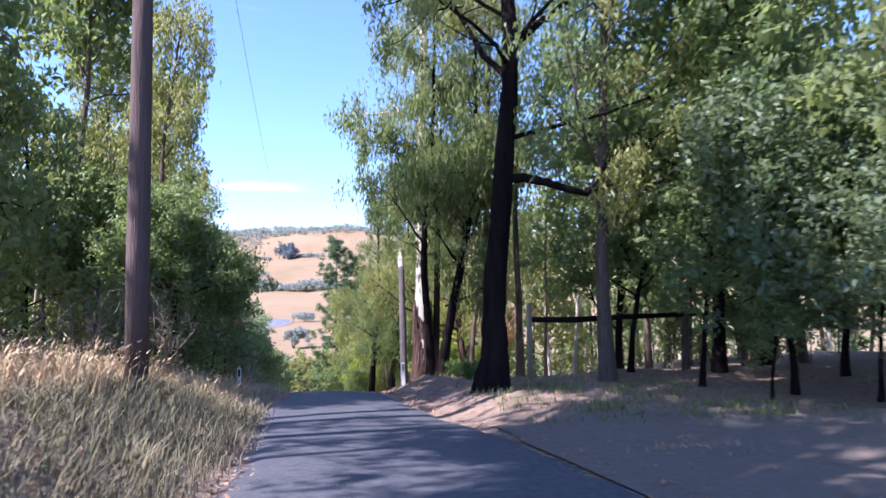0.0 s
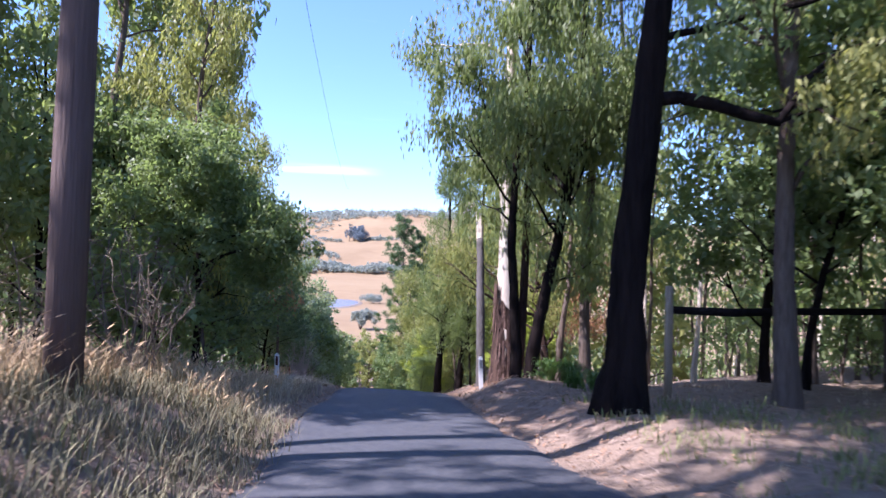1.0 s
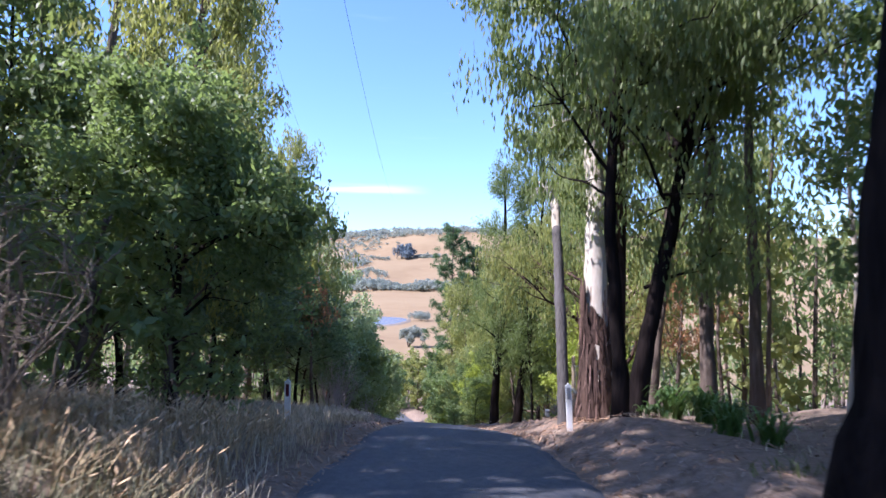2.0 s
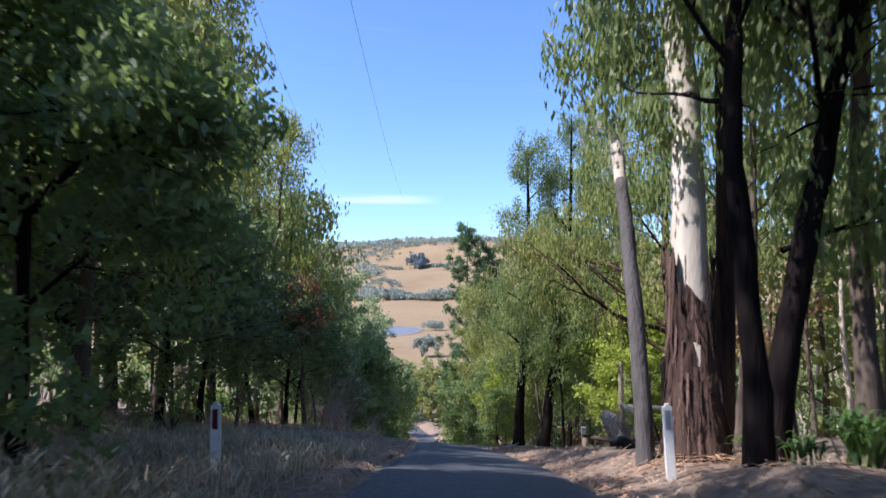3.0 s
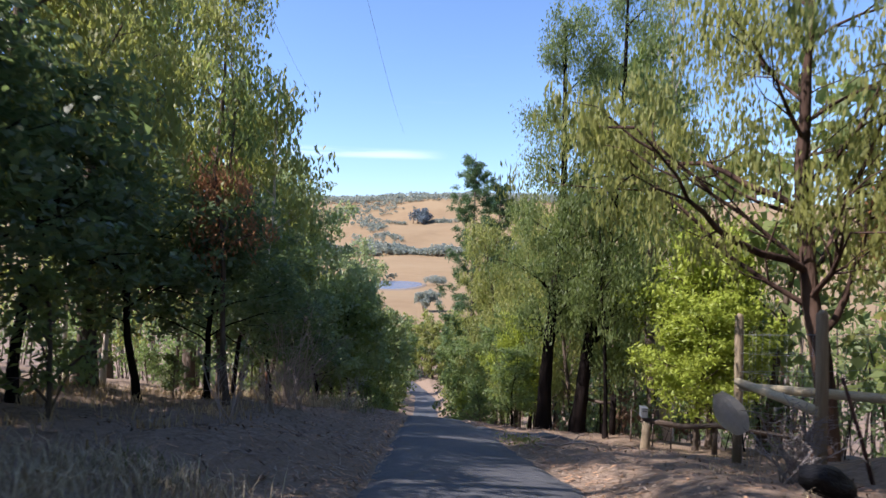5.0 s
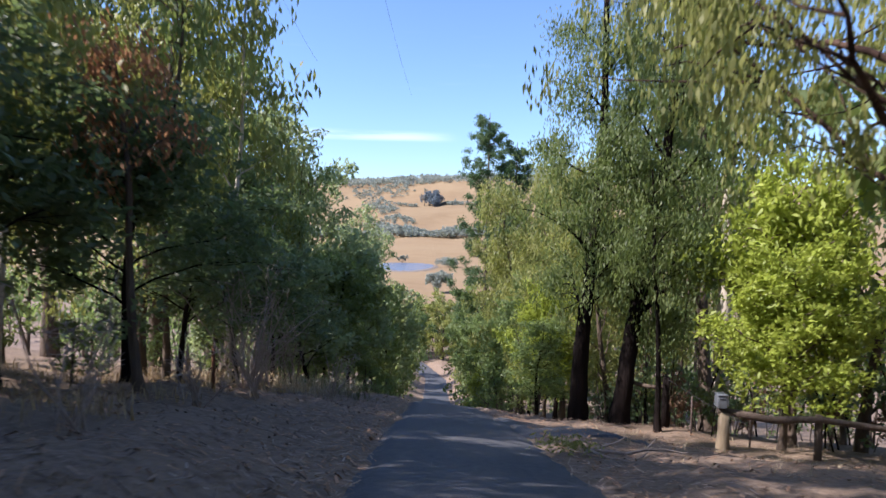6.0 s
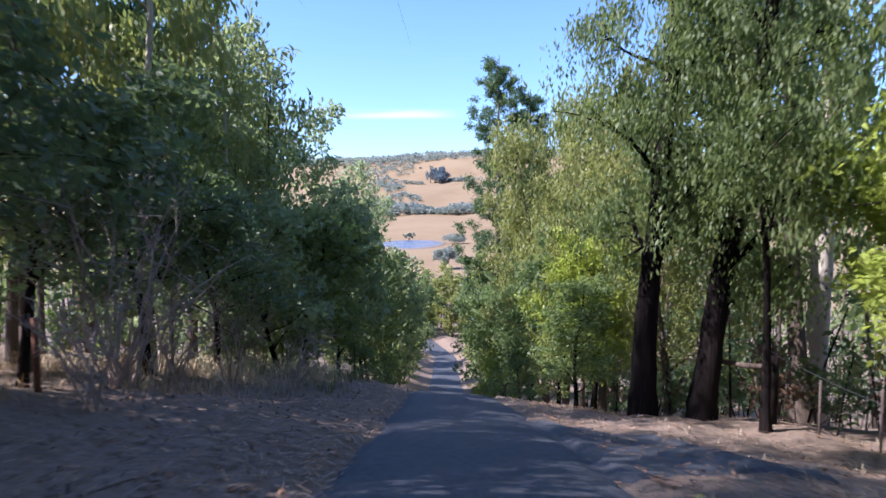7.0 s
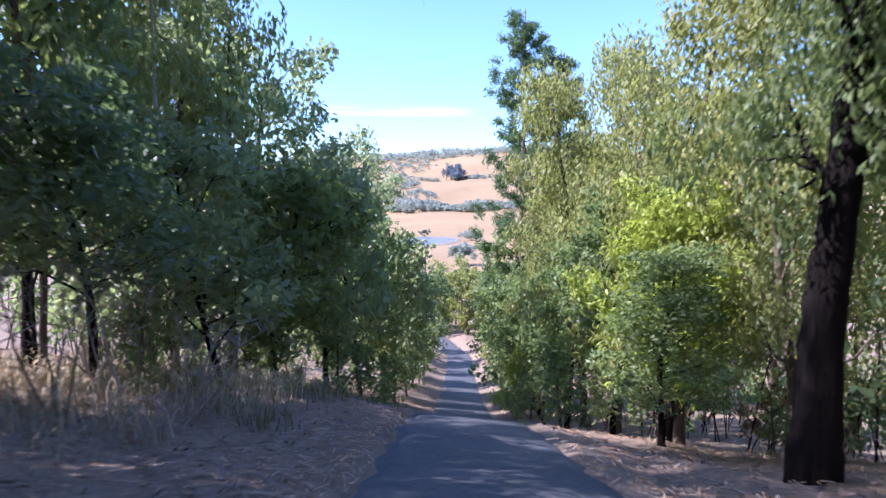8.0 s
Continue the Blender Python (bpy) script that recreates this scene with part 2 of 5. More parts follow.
def waves(x, y, seed, size, octaves=4):
    """Cheap smooth noise for arrays, about -1 to 1."""
    rng = np.random.RandomState(seed)
    out = np.zeros_like(np.asarray(x, float))
    amp, total = 1.0, 0.0
    for o in range(octaves):
        for _ in range(3):
            a, ph = rng.uniform(0, math.pi * 2), rng.uniform(0, math.pi * 2)
            k = 2 * math.pi / size * rng.uniform(0.7, 1.4)
            out = out + amp * np.sin(k * (x * math.cos(a) + y * math.sin(a)) + ph + 1.3 * np.sin(k * 0.6 * (y * math.cos(a) - x * math.sin(a)) + 2 * ph))
            total += amp * 0.7
        amp, size = amp * 0.55, size * 0.47
    return out / total * 1.2


def ground_z(x, y):
    x, y = np.asarray(x, float), np.asarray(y, float)
    u = x - line_x(y)
    z = road_z(y)
    lu, ru = np.interp(y, LEFT_Y, LEFT_U), np.interp(y, RIGHT_Y, RIGHT_U)
    left = step(lu - 0.15, lu - 2.1, u)
    right = step(ru + 0.1, ru + 1.3, u)
    z = z + smooth_interp(y, BANK_Y, BANK) * left + smooth_interp(y, VERGE_Y, VERGE) * right
    z = z + np.interp(y, RISE_Y, RISE) * np.clip(u - 4.5, 0, 14) + 0.03 * np.clip(-u - 4, 0, 20) * (1 - step(120, 300, y))
    off = np.clip(np.maximum(lu - u, u - ru), 0, 1.5) / 1.5
    z = z + off * (0.07 * waves(x, y, 3, 1.7, 4) + 0.10 * waves(x, y, 4, 6.0, 2))
    on_road = (u > lu - 0.1) & (u < ru + 0.1) & (y < 170)
    z = z - 0.05 * on_road * (y < 158)
    far = step(150, 900, y)
    z = z + far * 5.0 * waves(x, y, 9, 420.0, 3) * step(650, 1000, y)
    hill = step(950, 1900, y)
    z = z + hill * (9 * waves(x, y, 12, 900, 3) - 0.02 * np.clip(np.abs(u + 40) - 150, 0, 1200))
    return z


def gz(x, y):
    return float(ground_z(np.array([x]), np.array([y]))[0])


# ---- mesh helpers ----
def mesh_from(name, verts, faces, mats, smooth=False, index=None):
    """verts (n,3) array, faces (m,k) array of one size k."""
    me = bpy.data.meshes.new(name)
    verts, faces = np.asarray(verts, np.float32), np.asarray(faces, np.int32)
    m, k = faces.shape
    me.vertices.add(len(verts))
    me.vertices.foreach_set("co", verts.ravel())
    me.loops.add(m * k)
    me.loops.foreach_set("vertex_index", faces.ravel())
    me.polygons.add(m)
    me.polygons.foreach_set("loop_start", np.arange(0, m * k, k, dtype=np.int32))
    if index is not None:
        me.polygons.foreach_set("material_index", np.asarray(index, np.int32))
    if smooth:
        me.polygons.foreach_set("use_smooth", np.ones(m, bool))
    for mat in mats:
        me.materials.append(mat)
    me.update(calc_edges=True)
    return me


def child(name, mesh, parent, label=""):
    ob = new(name, mesh)
    ob.parent = parent
    if label:
        ob["label"] = label
    return ob


def empty(name, x, y, z, label, category, group="", kind="", rz=0.0, s=1.0):
    ob = new(name)
    ob.matrix_basis = pose(x, y, z, 0, 0, rz) @ Matrix.Scale(s, 4)
    return tagged(ob, label, category, group, kind)


def tube(path, radii, sides=8, cap=True, rough=0.0, rng=None):
    """A tapered tube along a path: verts and quads."""
    path, radii = np.asarray(path, float), np.asarray(radii, float)
    n = len(path)
    tan = np.gradient(path, axis=0)
    tan /= np.linalg.norm(tan, axis=1)[:, None] + 1e-9
    ref = np.array([1.0, 0, 0]) if abs(tan[0][0]) < 0.8 else np.array([0, 1.0, 0])
    a = np.cross(tan, ref)
    a /= np.linalg.norm(a, axis=1)[:, None] + 1e-9
    b = np.cross(tan, a)
    th = np.linspace(0, 2 * math.pi, sides, endpoint=False)
    rr = radii[:, None] * np.ones((1, sides))
    if rough and rng is not None:
        rr = rr * (1 + rough * rng.uniform(-1, 1, (n, sides)))
    v = path[:, None, :] + rr[:, :, None] * (np.cos(th)[None, :, None] * a[:, None, :] + np.sin(th)[None, :, None] * b[:, None, :])
    v = v.reshape(-1, 3)
    i, j = np.meshgrid(np.arange(n - 1), np.arange(sides), indexing="ij")
    j2 = (j + 1) % sides
    q = np.stack([i * sides + j, i * sides + j2, (i + 1) * sides + j2, (i + 1) * sides + j], -1).reshape(-1, 4)
    if cap:
        base = (n - 1) * sides
        v = np.vstack([v, path[-1] + tan[-1] * radii[-1] * 0.3])
        k = np.arange(0, sides - 1, 2)
        q = np.vstack([q, np.stack([base + k, base + (k + 1) % sides, base + (k + 2) % sides, np.full(len(k), len(v) - 1)], -1)])
    return v, q


class Soup:
    """Collects verts and quads."""
    def __init__(self):
        self.v, self.f, self.n = [], [], 0

    def add(self, v, f):
        self.v.append(np.asarray(v, float))
        self.f.append(np.asarray(f, int) + self.n)
        self.n += len(v)

    def mesh(self, name, mats, smooth=False):
        return mesh_from(name, np.vstack(self.v), np.vstack(self.f), mats, smooth)


def box_mesh(name, sx, sy, sz, mat, bevel=0.008, z0=0.0):
    bm = bmesh.new()
    bmesh.ops.create_cube(bm, size=1.0)
    bmesh.ops.scale(bm, vec=(sx, sy, sz), verts=bm.verts)
    bmesh.ops.translate(bm, vec=(0, 0, z0 + sz / 2), verts=bm.verts)
    if bevel:
        bmesh.ops.bevel(bm, geom=bm.edges[:], offset=bevel, segments=2, affect="EDGES")
    me = bpy.data.meshes.new(name)
    bm.to_mesh(me)
    bm.free()
    me.materials.append(mat)
    return me


def rod(name, pts_, radii, mat, sides=10, rough=0.03, seed=1):
    rng = np.random.RandomState(seed)
    pts_ = np.asarray(pts_, float)
    v, q = tube(pts_, radii, sides, cap=False, rough=rough, rng=rng)
    me = bpy.data.meshes.new(name)
    last = (len(pts_) - 1) * sides
    me.from_pydata(v.tolist(), [], q.tolist() + [list(range(sides))[::-1], list(range(last, last + sides))])
    for p in me.polygons:
        p.use_smooth = len(p.vertices) == 4
    me.materials.append(mat)
    return me


def leaves(centres, rng, length, width, droop, spread=1.0, facing=None):
    """Kite-shaped leaves at the centres; droop 1 hangs straight down, 0 points anywhere. facing: the way each blade tends to face."""
    n = len(centres)
    d = rng.normal(0, 1, (n, 3))
    d /= np.linalg.norm(d, axis=1)[:, None]
    d = d * (1 - droop) * spread + np.array([0, 0, -droop])
    d /= np.linalg.norm(d, axis=1)[:, None]
    side = np.cross(d, rng.normal(0, 1, (n, 3)) if facing is None else facing + rng.normal(0, 0.42, (n, 3)))
    side /= np.linalg.norm(side, axis=1)[:, None] + 1e-9
    ln = length * rng.uniform(0.6, 1.35, (n, 1))
    w = width * rng.uniform(0.7, 1.3, (n, 1))
    bend = np.cross(side, d) * ln * 0.12
    v = np.stack([centres - d * ln * 0.5, centres + side * w * 0.5 + bend, centres + d * ln * 0.5, centres - side * w * 0.5 + bend], 1).reshape(-1, 3)
    return v, np.arange(4 * n).reshape(-1, 4)


def polyline(start, direction, length, n, rng, wobble=0.12, lift=0.0):
    p = [np.array(start, float)]
    d = np.array(direction, float)
    d /= np.linalg.norm(d)
    for _ in range(n):
        d = d + rng.normal(0, wobble, 3) + np.array([0, 0, lift])
        d /= np.linalg.norm(d)
        p.append(p[-1] + d * length / n)
    return np.array(p)


def make_tree(seed, height, radius, crown_from=0.4, spread=0.34, limbs=9, twigs=5, per_tip=70, clump=0.5, leaf=(0.17, 0.035), droop=0.7, lean=(0, 0), bark=None, leaf_mat=None, rise=0.9, flare=1.5, path=None, extra=(), top_narrow=0.75, wob=0.06, sides=10, flat=1.0, top_radius=0.02):
    """Trunk-and-limb mesh and crown mesh of one tree, foot at the origin. spread: crown radius as a part of the height."""
    rng = np.random.RandomState(seed)
    wood, tips = Soup(), []
    n = 14
    if path is None:
        line = [np.zeros(3)]
        d = np.array([lean[0], lean[1], 1.0])
        for k in range(n):
            d = d + np.append(rng.normal(0, wob, 2), 0)
            d[:2] = 0.85 * d[:2] + 0.15 * np.array(lean)
            line.append(line[-1] + d / np.linalg.norm(d) * height * 0.94 / n)
        path = np.array(line)
    else:
        src = np.array(path, float)
        s_in, s_out = np.linspace(0, 1, len(src)), np.linspace(0, 1, n + 1)
        path = np.stack([smooth_interp(s_out, s_in, src[:, i], 0.06) for i in range(3)], -1)
        path[0] = src[0]
        path[1:-1] += rng.normal(0, 0.02, (n - 1, 3))
    path = np.vstack([[path[0] + (path[0] - path[1]) / np.linalg.norm(path[1] - path[0]) * 0.4], path])
    t = np.linspace(0, 1, n + 2)
    rad = radius * (1 - t) ** 0.8 + top_radius
    rad[0] *= flare
    rad[1] *= flare
    rad[2] *= 1.08
    fine_t = np.linspace(0, 1, 40 if sides >= 10 else 18)
    fine_path = np.stack([np.interp(fine_t, t, path[:, i]) for i in range(3)], -1)
    wood.add(*tube(fine_path, np.interp(fine_t, t, rad), sides, rough=0.10, rng=rng))
    for p0, dirn, length, r0, lift, *course in extra:
        line = polyline(p0, dirn, length, 9, rng, 0.14, lift)
        if course:
            src = np.array(course[0], float)
            line = np.stack([np.interp(np.linspace(0, 1, 10), np.linspace(0, 1, len(src)), src[:, i]) for i in range(3)], -1)
        wood.add(*tube(line, np.linspace(r0, 0.012, 10), 7, rough=0.1, rng=rng))
        for j in range(5):
            q = line[rng.randint(4, 10)]
            tw = polyline(q, rng.normal(0, 0.7, 3) + np.array(dirn) * 0.6 + np.array([0, 0, 0.4]), length * rng.uniform(0.2, 0.4), 4, rng, 0.25, 0.0)
            wood.add(*tube(tw, np.linspace(max(r0 * 0.3, 0.01), 0.006, 5), 4))
            tips += [tw[-1], tw[2]]
    az = rng.uniform(0, 6.28)
    for k in range(limbs):
        f = crown_from + (0.97 - crown_from) * (k + rng.uniform(0, 0.8)) / limbs
        i = f * (n + 1)
        i0 = min(int(i), n)
        p0 = path[i0] + (path[i0 + 1] - path[i0]) * (i - i0)
        az += 2.4 + rng.uniform(-0.5, 0.5)
        shape = 1 - top_narrow * (f - crown_from) / (1 - crown_from)
        length = height * spread * shape * rng.uniform(0.75, 1.25)
        up = rise * rng.uniform(0.6, 1.3) + 0.9 * max(0.0, f - 0.8)
        line = polyline(p0, (math.cos(az), math.sin(az), up), length, 6, rng, 0.16, 0.03)
        r0 = min(radius * (1 - f) ** 0.8 * 0.36 + 0.012, 0.12)
        wood.add(*tube(line, np.linspace(r0, 0.012, 7), 5 if sides >= 10 else 4))
        tips.append(line[-1])
        for j in range(twigs):
            g = rng.uniform(0.25, 1.0)
            q = line[int(g * 5.99)]
            a2 = az + rng.uniform(-1.3, 1.3)
            tw = polyline(q, (math.cos(a2), math.sin(a2), rng.uniform(-0.2, 1.1)), length * rng.uniform(0.3, 0.6), 4, rng, 0.2, 0.0)
            wood.add(*tube(tw, np.linspace(max(r0 * 0.4, 0.012), 0.006, 5), 4 if sides >= 10 else 3))
            tips.append(tw[-1])
    tips = np.array(tips)
    trunk = wood.mesh("trunk", [bark], True)
    lobes = np.repeat(tips, 3, axis=0)
    lobes = lobes + rng.normal(0, clump * 0.55, lobes.shape) * np.array([1, 1, 0.75])
    counts = rng.randint(int(per_tip * 0.16), int(per_tip * 0.52) + 1, len(lobes))
    c = np.repeat(lobes, counts, axis=0)
    size = np.repeat(clump * rng.uniform(0.45, 0.95, len(lobes)), counts)
    off = rng.normal(0, 1, c.shape)
    off /= (np.linalg.norm(off, axis=1)[:, None] + 1e-6)
    facing = off * 0.8 + np.array([0, 0, 0.35])
    off = off * np.array([1, 1, flat * (0.8 if droop < 0.5 else 1.35)]) * np.repeat(rng.uniform(0.7, 1.25, (len(lobes), 3)), counts, axis=0)
    c = c + off * (size * rng.uniform(0, 1, len(c)) ** 0.5)[:, None] - np.array([0, 0, 1]) * (droop * 0.25 * size)[:, None]
    v, q = leaves(c, rng, leaf[0], leaf[1], droop, 1.0, facing)
    crown = mesh_from("crown", v, q, [leaf_mat])
    return trunk, crown


# ---- ground, road, driveway ----
def build_ground():
    near = np.arange(-7, 7.01, 0.28)
    mid = 7 + np.cumsum(np.linspace(0.5, 4, 22))
    farc = mid[-1] * np.cumprod(np.full(24, 1.19))
    us = np.concatenate([-farc[::-1], -mid[::-1], near, mid, farc])
    yy = np.concatenate([np.arange(-60, -6, 3), np.arange(-6, 50, 0.33), np.arange(50, 160, 1.6), np.arange(160, 1000, 14), np.arange(1000, 4501, 50)])
    g_u, g_y = np.meshgrid(us, yy)
    g_x = g_u + line_x(g_y)
    z = ground_z(g_x, g_y)
    v = np.stack([g_x, g_y, z], -1).reshape(-1, 3)
    r, c = g_u.shape
    i, j = np.meshgrid(np.arange(r - 1), np.arange(c - 1), indexing="ij")
    f = np.stack([i * c + j, i * c + j + 1, (i + 1) * c + j + 1, (i + 1) * c + j], -1).reshape(-1, 4)
    idx = (yy[i] > 165).astype(int).ravel()
    ob = new("ground", mesh_from("ground", v, f, [M_LITTER, M_FIELD], True, idx))
    tagged(ob, "leaf-strewn brown roadside earth running down to dry pink pasture hills", "ground", "", "structure")


build_ground()


def strip(name, y0, y1, step_y, left, right, lift, mat, label, category, across=12, ragged=0.1, seed=1):
    ys = np.arange(y0, y1, step_y)
    t = np.linspace(0, 1, across)
    cx = line_x(ys)
    l = left(ys) + ragged * waves(ys * 0, ys, seed, 1.6, 4)
    r = right(ys) + ragged * waves(ys * 0, ys, seed + 7, 1.6, 4)
    u = l[:, None] + (r - l)[:, None] * t[None, :]
    camber = 0.03 * (1 - (2 * t - 1) ** 2)
    edge = np.where((t < 0.001) | (t > 0.999), -0.05, 0.0)
    z = road_z(ys)[:, None] + camber[None, :] + lift + edge[None, :]
    v = np.stack([cx[:, None] + u, np.repeat(ys[:, None], across, 1), z], -1).reshape(-1, 3)
    i, j = np.meshgrid(np.arange(len(ys) - 1), np.arange(across - 1), indexing="ij")
    f = np.stack([i * across + j, i * across + j + 1, (i + 1) * across + j + 1, (i + 1) * across + j], -1).reshape(-1, 4)
    ob = new(name, mesh_from(name, v, f, [mat], True))
    return tagged(ob, label, category, "", "structure")


strip("road", -60, 160, 0.22, lambda y: np.interp(y, LEFT_Y, LEFT_U), lambda y: np.interp(y, RIGHT_Y, RIGHT_U), 0.0, M_ASPHALT, "narrow dark grey asphalt road with ragged edges running downhill", "road", 14)

# ---- trees: kinds ----
def on_line(y, u):
    return float(line_x(np.array([y]))[0]) + u


GUM_TALL = [make_tree(11 + k, 15, 0.19, 0.30, 0.17, 19, 4, 92, 0.70, (0.28, 0.09), 0.68, sides=8, bark=M_BARK_GREY, leaf_mat=L_GUM, top_narrow=0.55) for k in range(2)]
# Cheap big-leaved gum, used only for its cast shade.
GUM_SHADE = [make_tree(17, 16, 0.19, 0.68, 0.22, 12, 5, 52, 0.85, (0.42, 0.16), 0.5, sides=6, bark=M_BARK_GREY, leaf_mat=L_GUM)]
GUM_GOLD = [make_tree(21 + k, 14, 0.15, 0.18, 0.20, 19, 4, 120, 0.70, (0.20, 0.075), 0.58, sides=8, bark=M_BARK_GREY, leaf_mat=L_GUM_WARM, top_narrow=0.6) for k in range(2)]
WATTLE = [make_tree(31 + k, 6.2, 0.06, 0.36, 0.29, 17, 4, 80, 0.50, (0.18, 0.085), 0.35, sides=7, bark=M_BARK_DARK, leaf_mat=L_DARK, rise=0.75, top_narrow=0.45, wob=0.09) for k in range(2)]
WATTLE_SHADE = [make_tree(37 + k, 6.2, 0.06, 0.36, 0.29, 17, 4, 80, 0.56, (0.18, 0.085), 0.35, sides=7, bark=M_BARK_DARK, leaf_mat=L_SHADE_GREEN, rise=0.75, top_narrow=0.45, wob=0.09) for k in range(2)]
WATTLE_FAR = [make_tree(35 + k, 6.2, 0.06, 0.20, 0.31, 15, 4, 60, 0.60, (0.25, 0.12), 0.35, sides=6, bark=M_BARK_DARK, leaf_mat=(L_LIT_GUM, L_GUM)[k], rise=0.75, top_narrow=0.45, wob=0.09) for k in range(2)]
MID_LIT = [make_tree(46 + k, 10.5, 0.10, 0.14, 0.21, 18, 4, 70, 0.74, (0.25, 0.105), 0.45, sides=6, bark=M_BARK_GREY, leaf_mat=L_LIT_GUM, rise=0.8, top_narrow=0.45) for k in range(2)]
MID = [make_tree(41 + k, 10.5, 0.10, 0.16, 0.22, 20, 4, 84, 0.72, (0.235, 0.10), 0.45, sides=7, bark=M_BARK_DARK, leaf_mat=(L_DARK, L_GUM, L_GUM)[k], rise=0.8, top_narrow=0.5) for k in range(3)]
SLIM = [make_tree(51 + k, 12, 0.07, 0.45, 0.15, 7, 3, 46, 0.75, (0.29, 0.10), 0.65, sides=6, bark=(M_BARK_GREY, M_BARK_PALE)[k], leaf_mat=(L_GUM, L_GUM_WARM)[k], wob=0.05) for k in range(2)]
UNDER = [make_tree(61 + k, 2.0, 0.02, 0.08, 0.42, 8, 2, 26, 0.30, (0.16, 0.065), 0.3, bark=M_BARK_GREY, leaf_mat=(L_GUM, L_DARK)[k], rise=1.2, sides=5) for k in range(2)]
BRIGHT = [make_tree(71 + k, 3.6, 0.045, (0.34, 0.30, 0.10)[k], 0.34, 17, 5, 115, 0.40, (0.13, 0.045), 0.35, bark=M_BARK_GREY, leaf_mat=L_BRIGHT, rise=0.55, top_narrow=0.4) for k in range(3)]
BEND = [make_tree(91 + k, 9, 0.10, 0.05, 0.30, 12, 3, 66, 0.8, (0.40, 0.22), 0.35, sides=6, bark=M_BARK_GREY, leaf_mat=(L_GUM_WARM, L_GUM)[k], rise=0.8, top_narrow=0.35) for k in range(2)]
FAR_GUM = [make_tree(81 + k, 12, 0.11, 0.12, 0.21, 12, 3, 23, 0.9, (0.54, 0.28), 0.45, sides=6, bark=M_BARK_GREY, leaf_mat=(L_GUM, L_DARK, L_GUM_WARM)[k], rise=0.8, top_narrow=0.45) for k in range(3)]


def put(kind, lib, k, y, u, h, lib_h, label, category="tree", rz=None, wide=1.0, group=""):
    """One of the library trees beside the road, scaled to the height h."""
    x = on_line(y, u)
    s = h / lib_h
    ob = new(kind)
    ob.matrix_basis = pose(x, y, gz(x, y) - 0.05, 0, 0, (k * 77 + y * 13) % 360 if rz is None else rz) @ Matrix.Diagonal((s * wide, s * wide, s, 1))
    tagged(ob, label, category, group)
    m = lib[k % len(lib)]
    child("trunk", m[0], ob)
    child("crown", m[1], ob)
    return ob


# ---- left side of the road ----
LEFT_WATTLES = [  # y, u, height, width
    (11.6, -9.2, 7.5, 0.95), (14.2, -10.6, 6.2, 1.1), (17.2, -9.8, 6.8, 1.1), (19.6, -6.2, 6.6, 0.9), (22.6, -7.0, 5.2, 1.3), (24.85, -6.5, 4.9, 1.35), (27.45, -6.6, 5.0, 1.35), (30.05, -5.9, 4.8, 1.35), (32.45, -5.4, 4.5, 1.35),
    (34.85, -5.6, 4.2, 1.3), (37.45, -5.2, 4.3, 1.25), (40.15, -5.0, 4.2, 1.3), (43.45, -4.6, 4.7, 1.25), (46.95, -4.6, 5.6, 1.15), (50.65, -4.2, 7.4, 0.9), (55.15, -3.9, 8.4, 0.8), (59.6, -3.7, 7.0, 0.9), (64.2, -3.6, 7.0, 0.9), (69.0, -3.6, 7.4, 0.9), (75.0, -3.6, 7.4, 0.9), (23.8, -11, 5.6, 1.2), (28.65, -11.4, 6, 1.2)]
# Leaf colour follows the light: shade-deepened at y 20-42, sunlit-toned farther on.
for k, (y, u, h, w) in enumerate(LEFT_WATTLES):
    put("wattle_tree", WATTLE_SHADE if 20 < y < 42 else WATTLE if y < 42 else WATTLE_FAR, k, y, u, h, 6.2, "dense dark green wattle tree on the roadside bank", "tree", wide=w, group="roadside wattles")
bough_wattle = make_tree(131, 5.6, 0.06, 0.30, 0.30, 16, 6, 220, 0.50, (0.125, 0.055), 0.4, bark=M_BARK_DARK, leaf_mat=L_DARK, rise=0.75, top_narrow=0.5, wob=0.06,
    extra=[((0.1, 0, 2.5), (1, -0.42, 0.28), 2.1, 0.05, 0.0), ((0.1, 0, 2.9), (1, -0.15, 0.35), 1.7, 0.045, 0.0)])
put("wattle_tree", [bough_wattle], 0, 17.6, -4.1, 5.6, 5.6, "dark green wattle with a long bough reaching over the verge", "tree", rz=0, group="roadside wattles")
LEFT_MIDS = [
    (19.6, -9.2, 9.6), (45.15, -7.4, 10.8), (51.65, -7, 11.8), (59.15, -6.4, 11.6), (66.15, -6.2, 12), (24, -13, 9.6), (41.6, -7.6, 9.4), (48.6, -6.7, 9.8)]
for k, (y, u, h) in enumerate(LEFT_MIDS):
    put("bushy_gum_tree", MID_LIT if y > 44 else MID[1:], k, y, u, h, 10.5, "bushy green eucalypt standing behind the roadside wattles", "tree", group="bushy roadside gums")
for k, (y, u, h) in enumerate([(15.4, -10.6, 9.4), (39.25, -12.5, 15.5), (42.85, -10.6, 17.5), (48.15, -9.8, 16), (20, -15.5, 15)]):
    put("tall_gum_tree", GUM_TALL, k, y, u, h, 15, "tall grey-barked gum with drooping olive leaves", "tree", group="tall gums")
